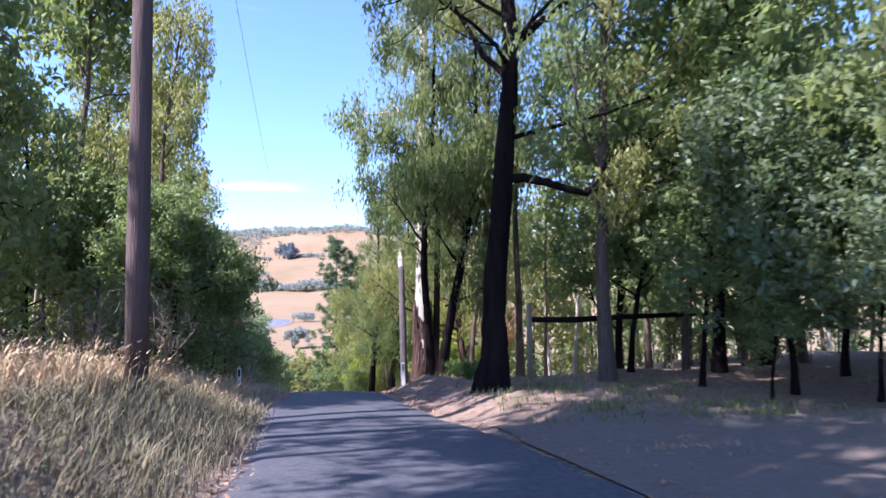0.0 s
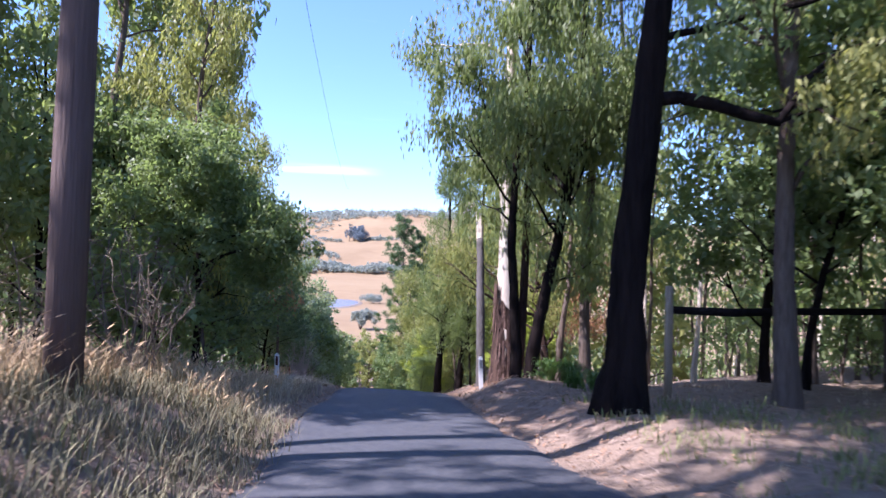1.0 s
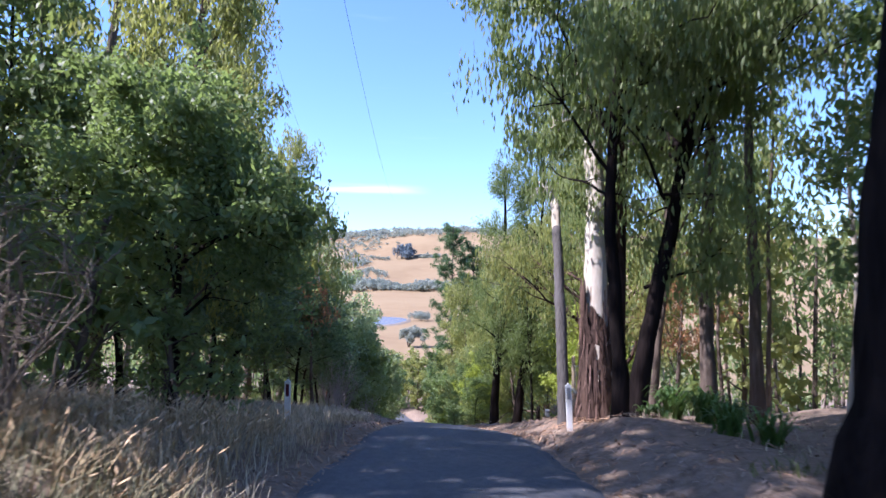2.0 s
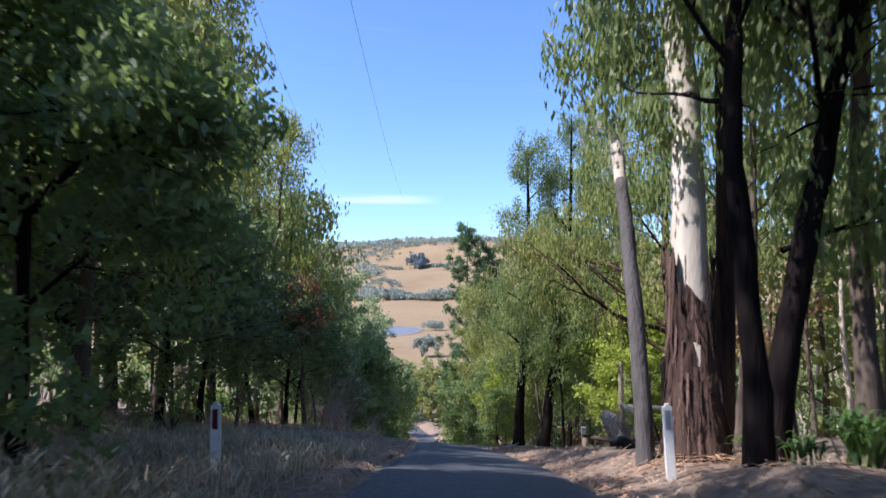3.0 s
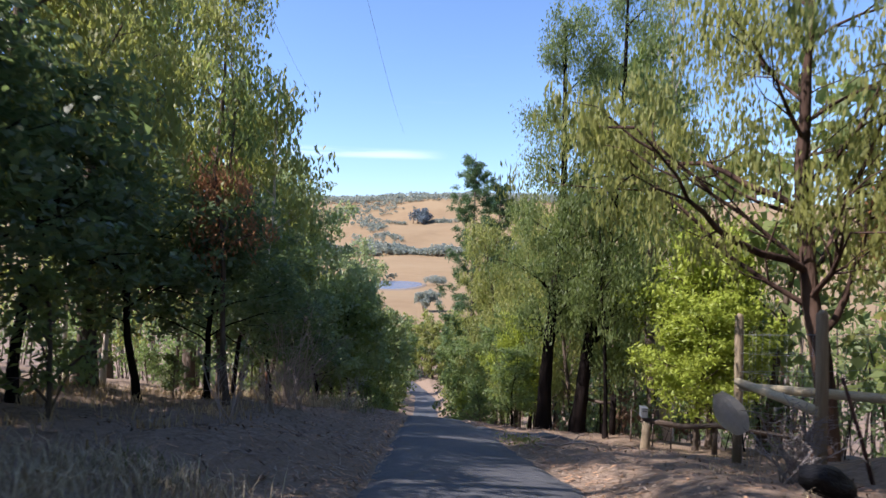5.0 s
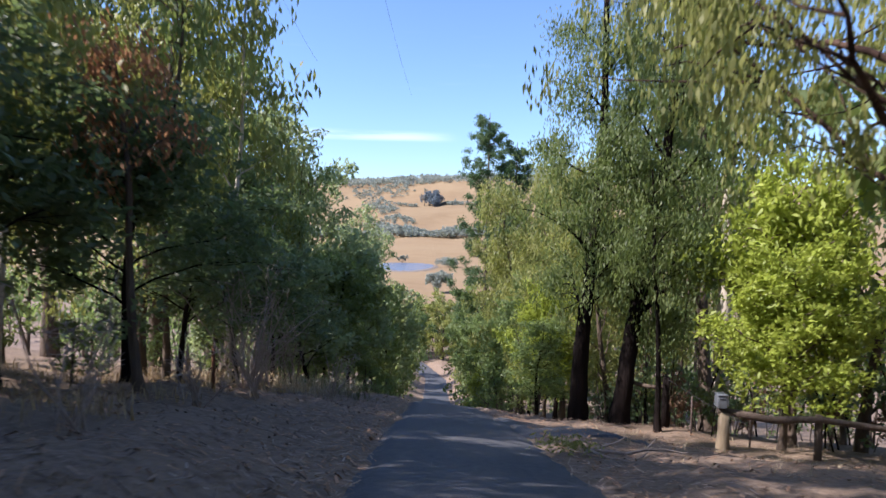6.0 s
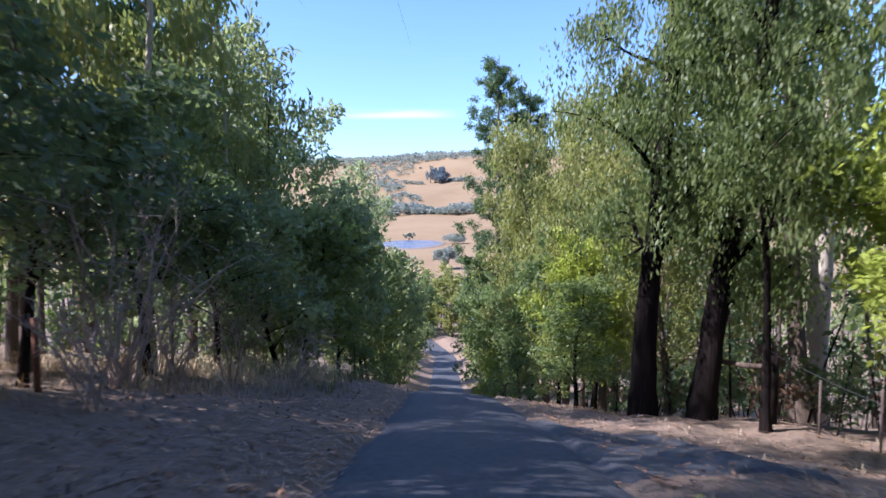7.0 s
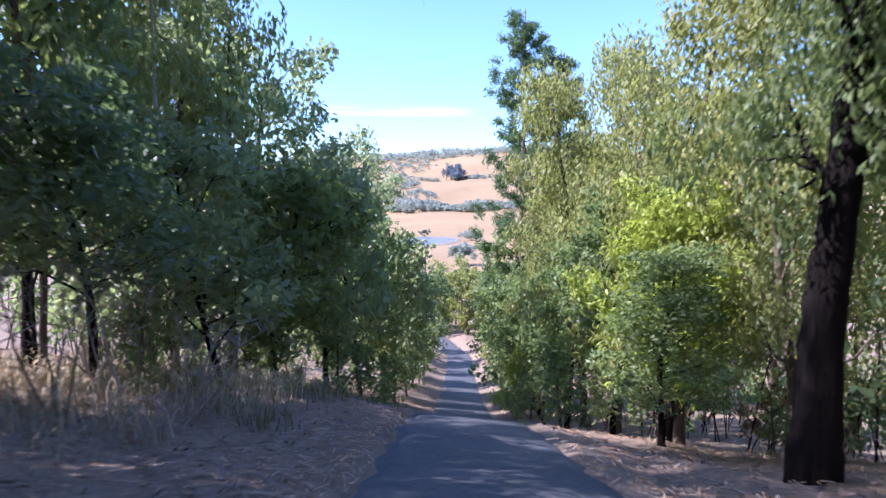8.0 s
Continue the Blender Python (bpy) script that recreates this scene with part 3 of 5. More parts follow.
for k, (y, u) in enumerate([(18.85, -8.2), (21.45, -9.8), (23.95, -9.6), (26.65, -9.4), (29.85, -9.4), (32.65, -8.4), (35.85, -6.4), (38.45, -5.7), (40.85, -6.6), (44.05, -6), (46.85, -5.8), (25.45, -9.6), (28.85, -10.5), (34.15, -10.6), (40.05, -9.8), (45.25, -9.4)]):
    put("slim_tree", SLIM, k, y, u, 8.5 + (k % 4), 12, "slender young gum with a thin bare trunk", "tree", group="slender gums")

# Added gums, mostly out of view, that shade the road and driveway.
for k, (y, u, h) in enumerate([(-7.0, -8.0, 18.0), (-3.2, -9.6, 19.0), (0.4, -7.4, 18.0), (6.4, -8.0, 18.0), (9.6, -10.2, 19.0), (8.4, -7.4, 17.5), (11.4, -7.8, 17.0), (22.0, -8.6, 16.5), (0.0, -9.6, 14.0), (3.2, -10.6, 14.5), (-3.0, -8.6, 13.5), (-5.5, -10.5, 14.5)]):
    put("shade_gum_tree", GUM_SHADE, k, y, u, h, 16, "tall high-crowned gum added mostly out of view to cast shade", "tree", group="tall gums")
# Gum at y 25.4 added, those beyond raised, to shade the right verge.
for k, (y, u, h) in enumerate([(17.4, -11.5, 12.5), (28.65, -8.6, 15.5), (31.2, -7.8, 15.0), (25.4, -8.2, 15.5), (37.3, -8.0, 14.2), (33.9, -10.0, 13.5)]):
    put("golden_gum_tree", GUM_GOLD, k, y, u, h, 14, "pale golden-leaved gum rising behind the wattles", "tree", wide=0.8, group="golden roadside gums")

put("bushy_gum_tree", MID, 1, 13.2, -7.6, 11.0, 10.5, "tall bushy dark green eucalypt behind the power pole", "tree", wide=0.8, group="bushy roadside gums")
put("golden_gum_tree", GUM_GOLD, 1, 20.8, -5.7, 13.5, 14, "tall gum with pale thin foliage above the wattles", "tree", rz=40, wide=0.75, group="golden roadside gums")

# ---- right side of the road ----
for k, (y, u, h, w) in enumerate([(45.45, 5.9, 9, 1), (48.15, 5, 10, 1), (51.65, 4.6, 11, 1), (55.65, 4.6, 13, 0.95), (60.15, 4.6, 11.5, 0.95), (64.65, 4.5, 11.0, 0.95), (50.65, 8.5, 14, 1), (57.65, 8, 15, 1), (70.65, 6.5, 14, 1)]):
    put("golden_gum_tree", GUM_GOLD, k, y, u, h, 14, "leafy gum with golden-green drooping foliage down to the road", "tree", wide=w, group="golden roadside gums")
for k, (y, u, h) in enumerate([(49.25, 3.9, 6), (53.65, 3.6, 6), (58.65, 3.4, 6.6), (62.65, 3.4, 6.2), (67.15, 3.3, 7)]):
    put("wattle_tree", WATTLE, k + 1, y, u, h, 6.2, "dense dark green wattle tree at the road edge", "tree", group="roadside wattles")
for k, (y, u, h) in enumerate([(10.45, 11.07, 11.69), (15.98, 9.1, 12.3), (19.06, 12.3, 12.91), (5.53, 10.46, 11.07), (21.5, 9.5, 11), (0.61, 11.07, 11.07), ]):
    put("bushy_gum_tree", MID, k + 2, y, u, h, 10.5, "bushy green eucalypt standing back from the road", "tree", group="bushy roadside gums")
for k, (y, u, h) in enumerate([(12.5, 13.0, 11.0), (27.0, 14.0, 11.0), (36.0, 13.0, 11.0), (42.0, 11.0, 12.0), (20.0, 14.0, 11.0)]):
    put("bushy_gum_tree", FAR_GUM, k, y, u, h, 12, "bushy green eucalypt deep in the wood", "tree", group="bushy roadside gums")
for k, (x, y, h) in enumerate([(5.6, 13.0, 5.6), (7.5, 14.9, 6.3), (6.3, 10.8, 4.6), (9.0, 12.3, 6.1), (4.3, 14.0, 4.6), (3.7, 17.6, 6.4), (6.6, 12.2, 3.4), (4.9, 12.3, 2.6), (8.0, 11.2, 4.4)]):
    put("wattle_tree", WATTLE_SHADE if x > 5 else WATTLE, k, y, x - on_line(y, 0), h, 6.2, "low dense dark green wattle beside the driveway", "tree", group="roadside wattles")
rngs = np.random.RandomState(8)
for k in range(36):
    y = 12 + 46 * ((k * 0.618) % 1)
    u = 9.0 + 20 * rngs.uniform(0, 1) ** 1.2
    put("slim_tree", SLIM, k, y, u, rngs.uniform(8, 13), 12, "slender young gum with a thin pale trunk in the open wood", "tree", group="slender gums")
for k, (y, u, h) in enumerate([(25.5, 16.0, 15.0), (31.0, 20.0, 16.0), (22.0, 14.0, 14.0), (46.0, 9.2, 17.0), (15.5, 15.5, 14.0)]):
    put("tall_gum_tree", GUM_TALL, k + 1, y, u, h, 15, "tall grey-barked gum with drooping olive leaves", "tree", group="tall gums")
put("bright_shrub", BRIGHT, 0, 39.05, 7.7, 4.0, 3.6, "bright yellow-green sunlit shrub behind the log fence", "shrub", wide=1.1)
put("bright_shrub", BRIGHT, 1, 40.95, 8.9, 6.6, 3.6, "tall bright yellow-green shrub behind the log fence", "shrub", wide=0.8)
put("bright_shrub", BRIGHT, 0, 46.05, 3.9, 4.4, 3.6, "yellow-green young tree by the road edge", "shrub", rz=140, wide=0.85)
put("wattle_tree", MID, 0, 44.0, 3.3, 3.3, 10.5, "low dark green wattle beside the black-footed gums", "tree", wide=1.5, group="roadside wattles")
put("bright_shrub", BRIGHT, 2, 57.65, 2.5, 2.6, 3.6, "pale yellow-green bush leaning over the road edge", "shrub", rz=50)



# ---- single trees of their own shape, right side ----
def single(kind, x, y, meshes, label, parts=()):
    ob = empty(kind, x, y, gz(x, y) - 0.05, label, "tree")
    child("trunk", meshes[0], ob)
    if meshes[1] is not None:
        child("crown", meshes[1], ob)
    return ob


single("dark_trunk_gum_tree", 0.14, 14.45, make_tree(101, 15.0, 0.24, 0.55, 0.24, 13, 6, 120, 0.5, (0.17, 0.05), 0.6, bark=M_BARK_DARK, leaf_mat=L_GUM_WARM, flare=1.5, sides=14, top_radius=0.05,
    path=[(0, 0, 0), (0.07, 0, 1.5), (0.2, -0.04, 3.2), (0.40, -0.12, 5.4), (0.49, -0.24, 7.4), (0.45, -0.12, 9.8), (0.52, 0, 12.2), (0.6, 0.1, 14.6)],
    extra=[((0.32, -0.06, 4.5), (1, 0.12, 0.05), 4.0, 0.11, 0, [(0.3, -0.06, 4.45), (0.9, -0.02, 4.5), (1.5, 0, 4.3), (2.05, 0.05, 4.1), (2.3, 0.1, 4.45), (2.6, 0.15, 4.95), (3.1, 0.25, 5.25), (3.8, 0.4, 5.4)]), ((0.44, -0.12, 6.6), (-0.7, 0.3, 0.9), 3.9, 0.085, 0.03), ((0.48, -0.12, 7.2), (0.8, 0.5, 1.0), 4.3, 0.085, 0.02), ((0.37, -0.06, 5.3), (1, 0.6, 0.35), 4.2, 0.06, 0.02)]),
    "tall eucalypt with a shade-blackened trunk at the road edge")
single("forked_gum_tree", -1.62, 19.93, make_tree(102, 15.5, 0.11, 0.36, 0.14, 14, 5, 165, 0.55, (0.17, 0.046), 0.8, bark=M_BARK_DARK, leaf_mat=L_GUM, flare=1.3, sides=12,
    path=[(0, 0, 0), (-0.03, 0, 1.8), (-0.14, 0, 3.6), (-0.12, 0, 5.0), (0.14, 0.1, 7.2), (0.24, 0.1, 10.8), (0.1, 0.2, 15.1)],
    extra=[((-0.12, 0, 4.7), (-0.35, 0.1, 1), 3.2, 0.06, 0.03), ((-0.1, 0, 5.2), (0.5, -0.6, 0.25), 2.4, 0.035, -0.06), ((-0.1, 0, 5.6), (0.9, 0.2, 0.3), 2.6, 0.035, -0.06)]),
    "slender eucalypt with a dark fibrous trunk beside the road")
single("forked_gum_tree", -1.34, 20.75, make_tree(103, 13.8, 0.15, 0.40, 0.17, 13, 5, 150, 0.55, (0.17, 0.046), 0.78, bark=M_BARK_DARK, leaf_mat=L_GUM, flare=1.2, sides=12,
    path=[(0, 0, 0), (0.22, -0.05, 1.6), (0.52, -0.1, 3.1), (0.88, -0.15, 4.75), (1.15, -0.2, 7.0), (1.2, -0.2, 9.6), (1.3, -0.2, 13.2)],
    extra=[((0.86, -0.15, 4.7), (-0.75, 0.3, 0.85), 3.4, 0.085, 0.05), ((0.97, -0.15, 5.5), (0.9, 0.2, 0.8), 3.1, 0.07, 0.03), ((0.16, -0.1, 2.4), (0.8, 0.3, 0.25), 1.6, 0.035, 0.02), ((0.86, -0.15, 5.0), (-0.3, -0.8, 0.3), 2.4, 0.035, -0.07), ((0.95, -0.15, 5.6), (0.9, -0.5, 0.3), 2.6, 0.035, -0.07)]),
    "leaning eucalypt with a forked black trunk beside the road")
single("brown_gum_tree", 0.05, 22.0, make_tree(104, 14.5, 0.13, 0.45, 0.22, 11, 5, 55, 0.55, (0.20, 0.05), 0.78, bark=M_BARK_GREY, leaf_mat=L_GUM, wob=0.03), "eucalypt with a straight grey-brown trunk")
single("brown_gum_tree", 1.25, 23.7, make_tree(105, 14.5, 0.12, 0.5, 0.2, 10, 5, 55, 0.55, (0.20, 0.05), 0.78, bark=M_BARK_GREY, leaf_mat=L_GUM_WARM, wob=0.03), "eucalypt with a straight grey-brown trunk")

single("brown_gum_tree", 2.8, 15.75, make_tree(117, 12.5, 0.16, 0.32, 0.27, 15, 5, 105, 0.62, (0.19, 0.06), 0.6, bark=M_BARK_GREY, leaf_mat=L_DARK, wob=0.03, flare=1.3), "bushy eucalypt with a grey-brown trunk beside the log rail")

white_gum = single("white_gum_tree", -2.0, 21.75, make_tree(106, 17.5, 0.235, 0.5, 0.15, 16, 5, 120, 0.52, (0.17, 0.048), 0.7, bark=M_BARK_PALE, leaf_mat=L_GUM, flare=1.25, sides=16, top_radius=0.04,
    path=[(0, 0, 0), (0, 0.05, 2.5), (-0.05, 0.2, 5), (0.0, 0.2, 9), (0.15, 0.2, 13), (0.1, 0.2, 17)],
    extra=[((-0.05, 0.2, 6.2), (-0.35, 1, 0.0), 2.2, 0.045, -0.05), ((-0.05, 0.2, 6.9), (-0.6, 0.9, 0.1), 1.9, 0.045, -0.05), ((0.0, 0.2, 6.0), (0.7, -0.3, 0.2), 2.2, 0.04, -0.07), ((0.0, 0.2, 5.6), (0.6, 0.6, 0.2), 2.4, 0.04, -0.07)]),
    "tall white-barked gum with dark peeling bark round its foot")


def peeling_sleeve():
    """Rough bark stocking with a jagged upper edge and hanging strips."""
    rng = np.random.RandomState(6)
    sides, rows = 30, 16
    soup = Soup()
    th = np.linspace(0, 2 * math.pi, sides, endpoint=False)
    top = 2.25 + 0.35 * np.sin(th * 2 + 1) + rng.uniform(-0.3, 0.3, sides)
    v = []
    for r in range(rows):
        f = r / (rows - 1)
        z = -0.3 + f * (top + 0.3)
        rad = 0.305 + 0.13 * np.exp(-np.clip(z, 0, 9) * 2.0) + 0.03 * np.sin(th * 5) * (1 - f) + rng.uniform(-0.045, 0.045, sides)
        v.append(np.stack([np.cos(th) * rad, np.sin(th) * rad + 0.05 * np.clip(z, 0, 3) / 2.5, z], -1))
    v = np.array(v).reshape(-1, 3)
    i, j = np.meshgrid(np.arange(rows - 1), np.arange(sides), indexing="ij")
    soup.add(v, np.stack([i * sides + j, i * sides + (j + 1) % sides, (i + 1) * sides + (j + 1) % sides, (i + 1) * sides + j], -1).reshape(-1, 4))
    strips = Soup()
    for k in range(150):
        a, z0, ln = rng.uniform(0, 6.28), rng.uniform(0.15, 2.5), rng.uniform(0.15, 0.7)
        w = rng.uniform(0.005, 0.019)
        c, s_ = math.cos(a), math.sin(a)
        t_ = np.array([-s_, c, 0])
        r0 = 0.345 + 0.13 * math.exp(-max(0.0, z0 - ln) * 2.0)
        p0 = np.array([c * 0.335, s_ * 0.335 + 0.03, z0 + 0.15])
        p1 = np.array([c * r0, s_ * r0 + 0.03, z0 - ln * 0.5])
        p2 = p1 + np.array([c * rng.uniform(0.01, 0.09), s_ * rng.uniform(0.01, 0.09), -ln * 0.5]) + rng.normal(0, 0.012, 3)
        strips.add([p0 - t_ * w, p0 + t_ * w, p1 + t_ * w, p1 - t_ * w, p2 + t_ * w * 0.3, p2 - t_ * w * 0.3], [[0, 1, 2, 3], [3, 2, 4, 5]])
    return soup.mesh("peeling_bark", [M_BARK_PEEL]), strips.mesh("hanging_bark", [M_BARK_STRIP])


stocking, hanging = peeling_sleeve()
sleeve = child("peeling_bark", stocking, white_gum, "shaggy red-brown bark stocking")
child("hanging_bark", hanging, sleeve, "curled strips of red-brown bark")
child("second_stem", rod("second_stem", [(0.16, 0.12, -0.25), (0.30, 0.16, 0.5), (0.42, 0.22, 1.6), (0.46, 0.3, 3.2), (0.50, 0.4, 5.5), (0.62, 0.5, 8.5)], [0.22, 0.17, 0.12, 0.10, 0.085, 0.05], M_BARK_PEEL, 14, 0.18, 7), white_gum, "dark second stem with peeling bark")

# broken dead trunk
snag = empty("dead_tree", -2.62, 21.75, gz(-2.62, 21.75) - 0.05, "leaning dead trunk in a shade-greyed colour with a pale broken top", "tree")
rngd = np.random.RandomState(3)
sp = Soup()
line = np.array([(0, 0, -0.3), (0, 0, 0), (-0.03, 0.15, 1.0), (-0.10, 0.45, 2.2), (-0.18, 0.9, 3.3), (-0.24, 1.25, 4.0)])
ft = np.linspace(0, 1, 24)
fp = np.stack([np.interp(ft, np.linspace(0, 1, 6), line[:, i]) for i in range(3)], -1)
sp.add(*tube(fp, np.interp(ft, [0, 0.05, 0.12, 1], [0.19, 0.17, 0.13, 0.095]), 12, rough=0.12, rng=rngd))
snag_trunk = child("trunk", sp.mesh("trunk", [M_SNAG], True), snag)
sp = Soup()
sp.add(*tube(np.array([(-0.24, 1.25, 3.95), (-0.27, 1.4, 4.4), (-0.34, 1.6, 4.75), (-0.5, 1.75, 5.0), (-0.72, 1.85, 5.1)]), [0.096, 0.10, 0.092, 0.075, 0.03], 9, rough=0.22, rng=rngd))
for k in range(9):
    p = np.array([-0.5, 1.75, 4.95]) + rngd.normal(0, 0.08, 3)
    sp.add(*tube(polyline(p, (-1, 0.2, rngd.uniform(-1.2, 0.2)), rngd.uniform(0.2, 0.55), 3, rngd, 0.2), np.linspace(0.02, 0.004, 4), 4))
child("broken_top", sp.mesh("broken_top", [M_BARK_PALE], True), snag_trunk, "pale splintered broken top")

single("spreading_gum_tree", -1.0, 34.0, make_tree(107, 14.5, 0.21, 0.34, 0.32, 18, 8, 125, 0.66, (0.18, 0.05), 0.8, bark=M_BARK_PEEL, leaf_mat=L_GUM_WARM, flare=1.2, sides=14, top_narrow=0.45,
    path=[(0, 0, 0), (-0.05, 0, 2), (-0.35, 0.1, 3.8), (-0.5, 0.1, 6), (-0.4, 0, 9), (-0.6, 0, 14)],
    extra=[((-0.35, 0.1, 3.8), (-1, -0.45, 0.35), 5.6, 0.09, 0.02), ((-0.1, 0, 2.6), (0.8, 0.1, 0.9), 3.6, 0.08, 0.04), ((-0.45, 0.1, 5), (-0.9, -0.2, 0.9), 5.0, 0.08, 0.01)]),
    "spreading gum with thin golden drooping leaves over the fence")
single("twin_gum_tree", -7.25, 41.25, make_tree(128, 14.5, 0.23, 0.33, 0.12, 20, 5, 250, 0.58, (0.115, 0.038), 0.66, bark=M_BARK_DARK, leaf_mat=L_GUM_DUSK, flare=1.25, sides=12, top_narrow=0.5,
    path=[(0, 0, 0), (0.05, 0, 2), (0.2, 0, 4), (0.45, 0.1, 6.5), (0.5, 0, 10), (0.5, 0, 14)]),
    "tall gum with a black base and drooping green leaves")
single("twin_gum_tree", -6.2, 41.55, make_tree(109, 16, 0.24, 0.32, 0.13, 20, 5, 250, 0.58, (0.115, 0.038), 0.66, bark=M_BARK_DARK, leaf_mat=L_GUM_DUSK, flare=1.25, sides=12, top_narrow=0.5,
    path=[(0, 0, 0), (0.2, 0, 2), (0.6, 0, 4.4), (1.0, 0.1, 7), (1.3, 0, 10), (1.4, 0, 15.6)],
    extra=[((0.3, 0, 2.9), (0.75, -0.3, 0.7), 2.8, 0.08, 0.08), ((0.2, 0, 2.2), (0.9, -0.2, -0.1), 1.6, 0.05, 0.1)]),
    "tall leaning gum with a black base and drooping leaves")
single("pale_gum_tree", -3.1, 46.9, make_tree(110, 19, 0.30, 0.42, 0.18, 14, 5, 60, 0.65, (0.19, 0.04), 0.8, bark=M_BARK_PALE, leaf_mat=L_GUM, wob=0.02, sides=12), "tall pale-barked gum standing behind the gate")
single("thin_dark_tree", -5.25, 40.6, make_tree(111, 7, 0.06, 0.4, 0.2, 8, 4, 50, 0.45, (0.16, 0.036), 0.7, bark=M_BARK_DARK, leaf_mat=L_GUM, wob=0.05), "thin young gum with a dark stem")
single("thin_dark_tree", -8.6, 47.7, make_tree(112, 7.5, 0.07, 0.35, 0.25, 9, 4, 60, 0.45, (0.15, 0.04), 0.6, bark=M_BARK_DARK, leaf_mat=L_GUM, wob=0.05, extra=[((0, 0, 1.2), (-0.6, 0.1, 1), 2.2, 0.03, 0.02)]), "thin forked young gum with a dark stem")
single("drooping_gum_tree", -0.6, 27.1, make_tree(115, 10.5, 0.10, 0.42, 0.27, 12, 5, 120, 0.6, (0.19, 0.048), 0.88, bark=M_BARK_GREY, leaf_mat=L_GUM, wob=0.05,
    extra=[((0, 0, 5.0), (-1, 0.3, 0.5), 3.0, 0.05, -0.03)]), "slender gum with dark green leaves hanging over the verge")
single("rusty_tree", 0.6, 32.4, make_tree(113, 6.6, 0.06, 0.3, 0.26, 12, 5, 60, 0.4, (0.12, 0.035), 0.6, bark=M_BARK_GREY, leaf_mat=L_RUST, wob=0.06), "half-dead young tree with rust-brown leaves")
single("rusty_tree", -12.5, 31.3, make_tree(116, 5.2, 0.05, 0.60, 0.16, 8, 4, 38, 0.34, (0.12, 0.04), 0.6, bark=M_BARK_GREY, leaf_mat=L_RUST, wob=0.06), "young roadside tree with rust-brown dying leaves")
single("rusty_tree", -0.2, 44.1, make_tree(114, 5.0, 0.06, 0.3, 0.3, 9, 5, 24, 0.4, (0.12, 0.035), 0.6, bark=M_BARK_GREY, leaf_mat=L_RUST, wob=0.06), "half-dead young tree with rust-brown leaves")


def make_pine(seed, h):
    rng = np.random.RandomState(seed)
    wood, cs = Soup(), []
    wood.add(*tube([(0, 0, -0.3), (0, 0, h * 0.5), (0.1, 0, h)], [0.24, 0.15, 0.02], 8))
    az = 0
    for k in range(46):
        f = 0.18 + 0.8 * k / 46
        az += 2.4
        length = (1 - f) ** 0.8 * h * 0.20 + 0.45
        p0 = np.array([0.1 * f, 0, f * h])
        line = polyline(p0, (math.cos(az), math.sin(az), 0.25), length * rng.uniform(0.8, 1.2), 5, rng, 0.08, 0.06)
        wood.add(*tube(line, np.linspace(0.04, 0.01, 6), 4))
        for q in line[2:]:
            for _ in range(2):
                cs.append(q + rng.normal(0, 0.22, 3))
    cs = np.array(cs)
    c = np.repeat(cs, 70, axis=0)
    off = rng.normal(0, 1, c.shape)
    off /= np.linalg.norm(off, axis=1)[:, None]
    c = c + off * rng.uniform(0.05, 0.42, (len(c), 1)) * np.array([1, 1, 0.75])
    v, q = leaves(c, rng, 0.32, 0.05, 0.0)
    return wood.mesh("trunk", [M_BARK_GREY], True), mesh_from("crown", v, q, [L_PINE])


single("pine_tree", -15.8, 67.5, make_pine(5, 21.0), "tall dark green pine standing above the gums")
single("pine_tree", -14.2, 69.5, make_pine(6, 19.5), "tall dark green pine standing above the gums")

# ---- farther down the road ----
rngf = np.random.RandomState(17)
for k in range(25):
    y = 68 + 90 * (k / 25.0)
    for side in (-1, 1):
        near = k % 2 == 0
        if y > 97 and side < 0 and near:
            continue
        u = side * (rngf.uniform(4.0, 5.2) if near else rngf.uniform(9, 16)) + (-0.3 if side > 0 else -0.5)
        h = rngf.uniform(7.5, 10) if near else rngf.uniform(10, 15)
        if y > 100:
            h *= 0.72
        put("roadside_tree", FAR_GUM, k + (side > 0), y, u, h, 12, "green roadside tree lower down the hill", "tree", rz=rngf.uniform(0, 360), group="trees lower down the road")
for k in range(13):
    put("roadside_tree", BEND, k, 112 + 3.6 * (k % 4), -5.5 + 1.7 * k, rngf.uniform(7.0, 9.2), 9, "green tree where the road bends away", "tree", wide=1.0, group="trees lower down the road")




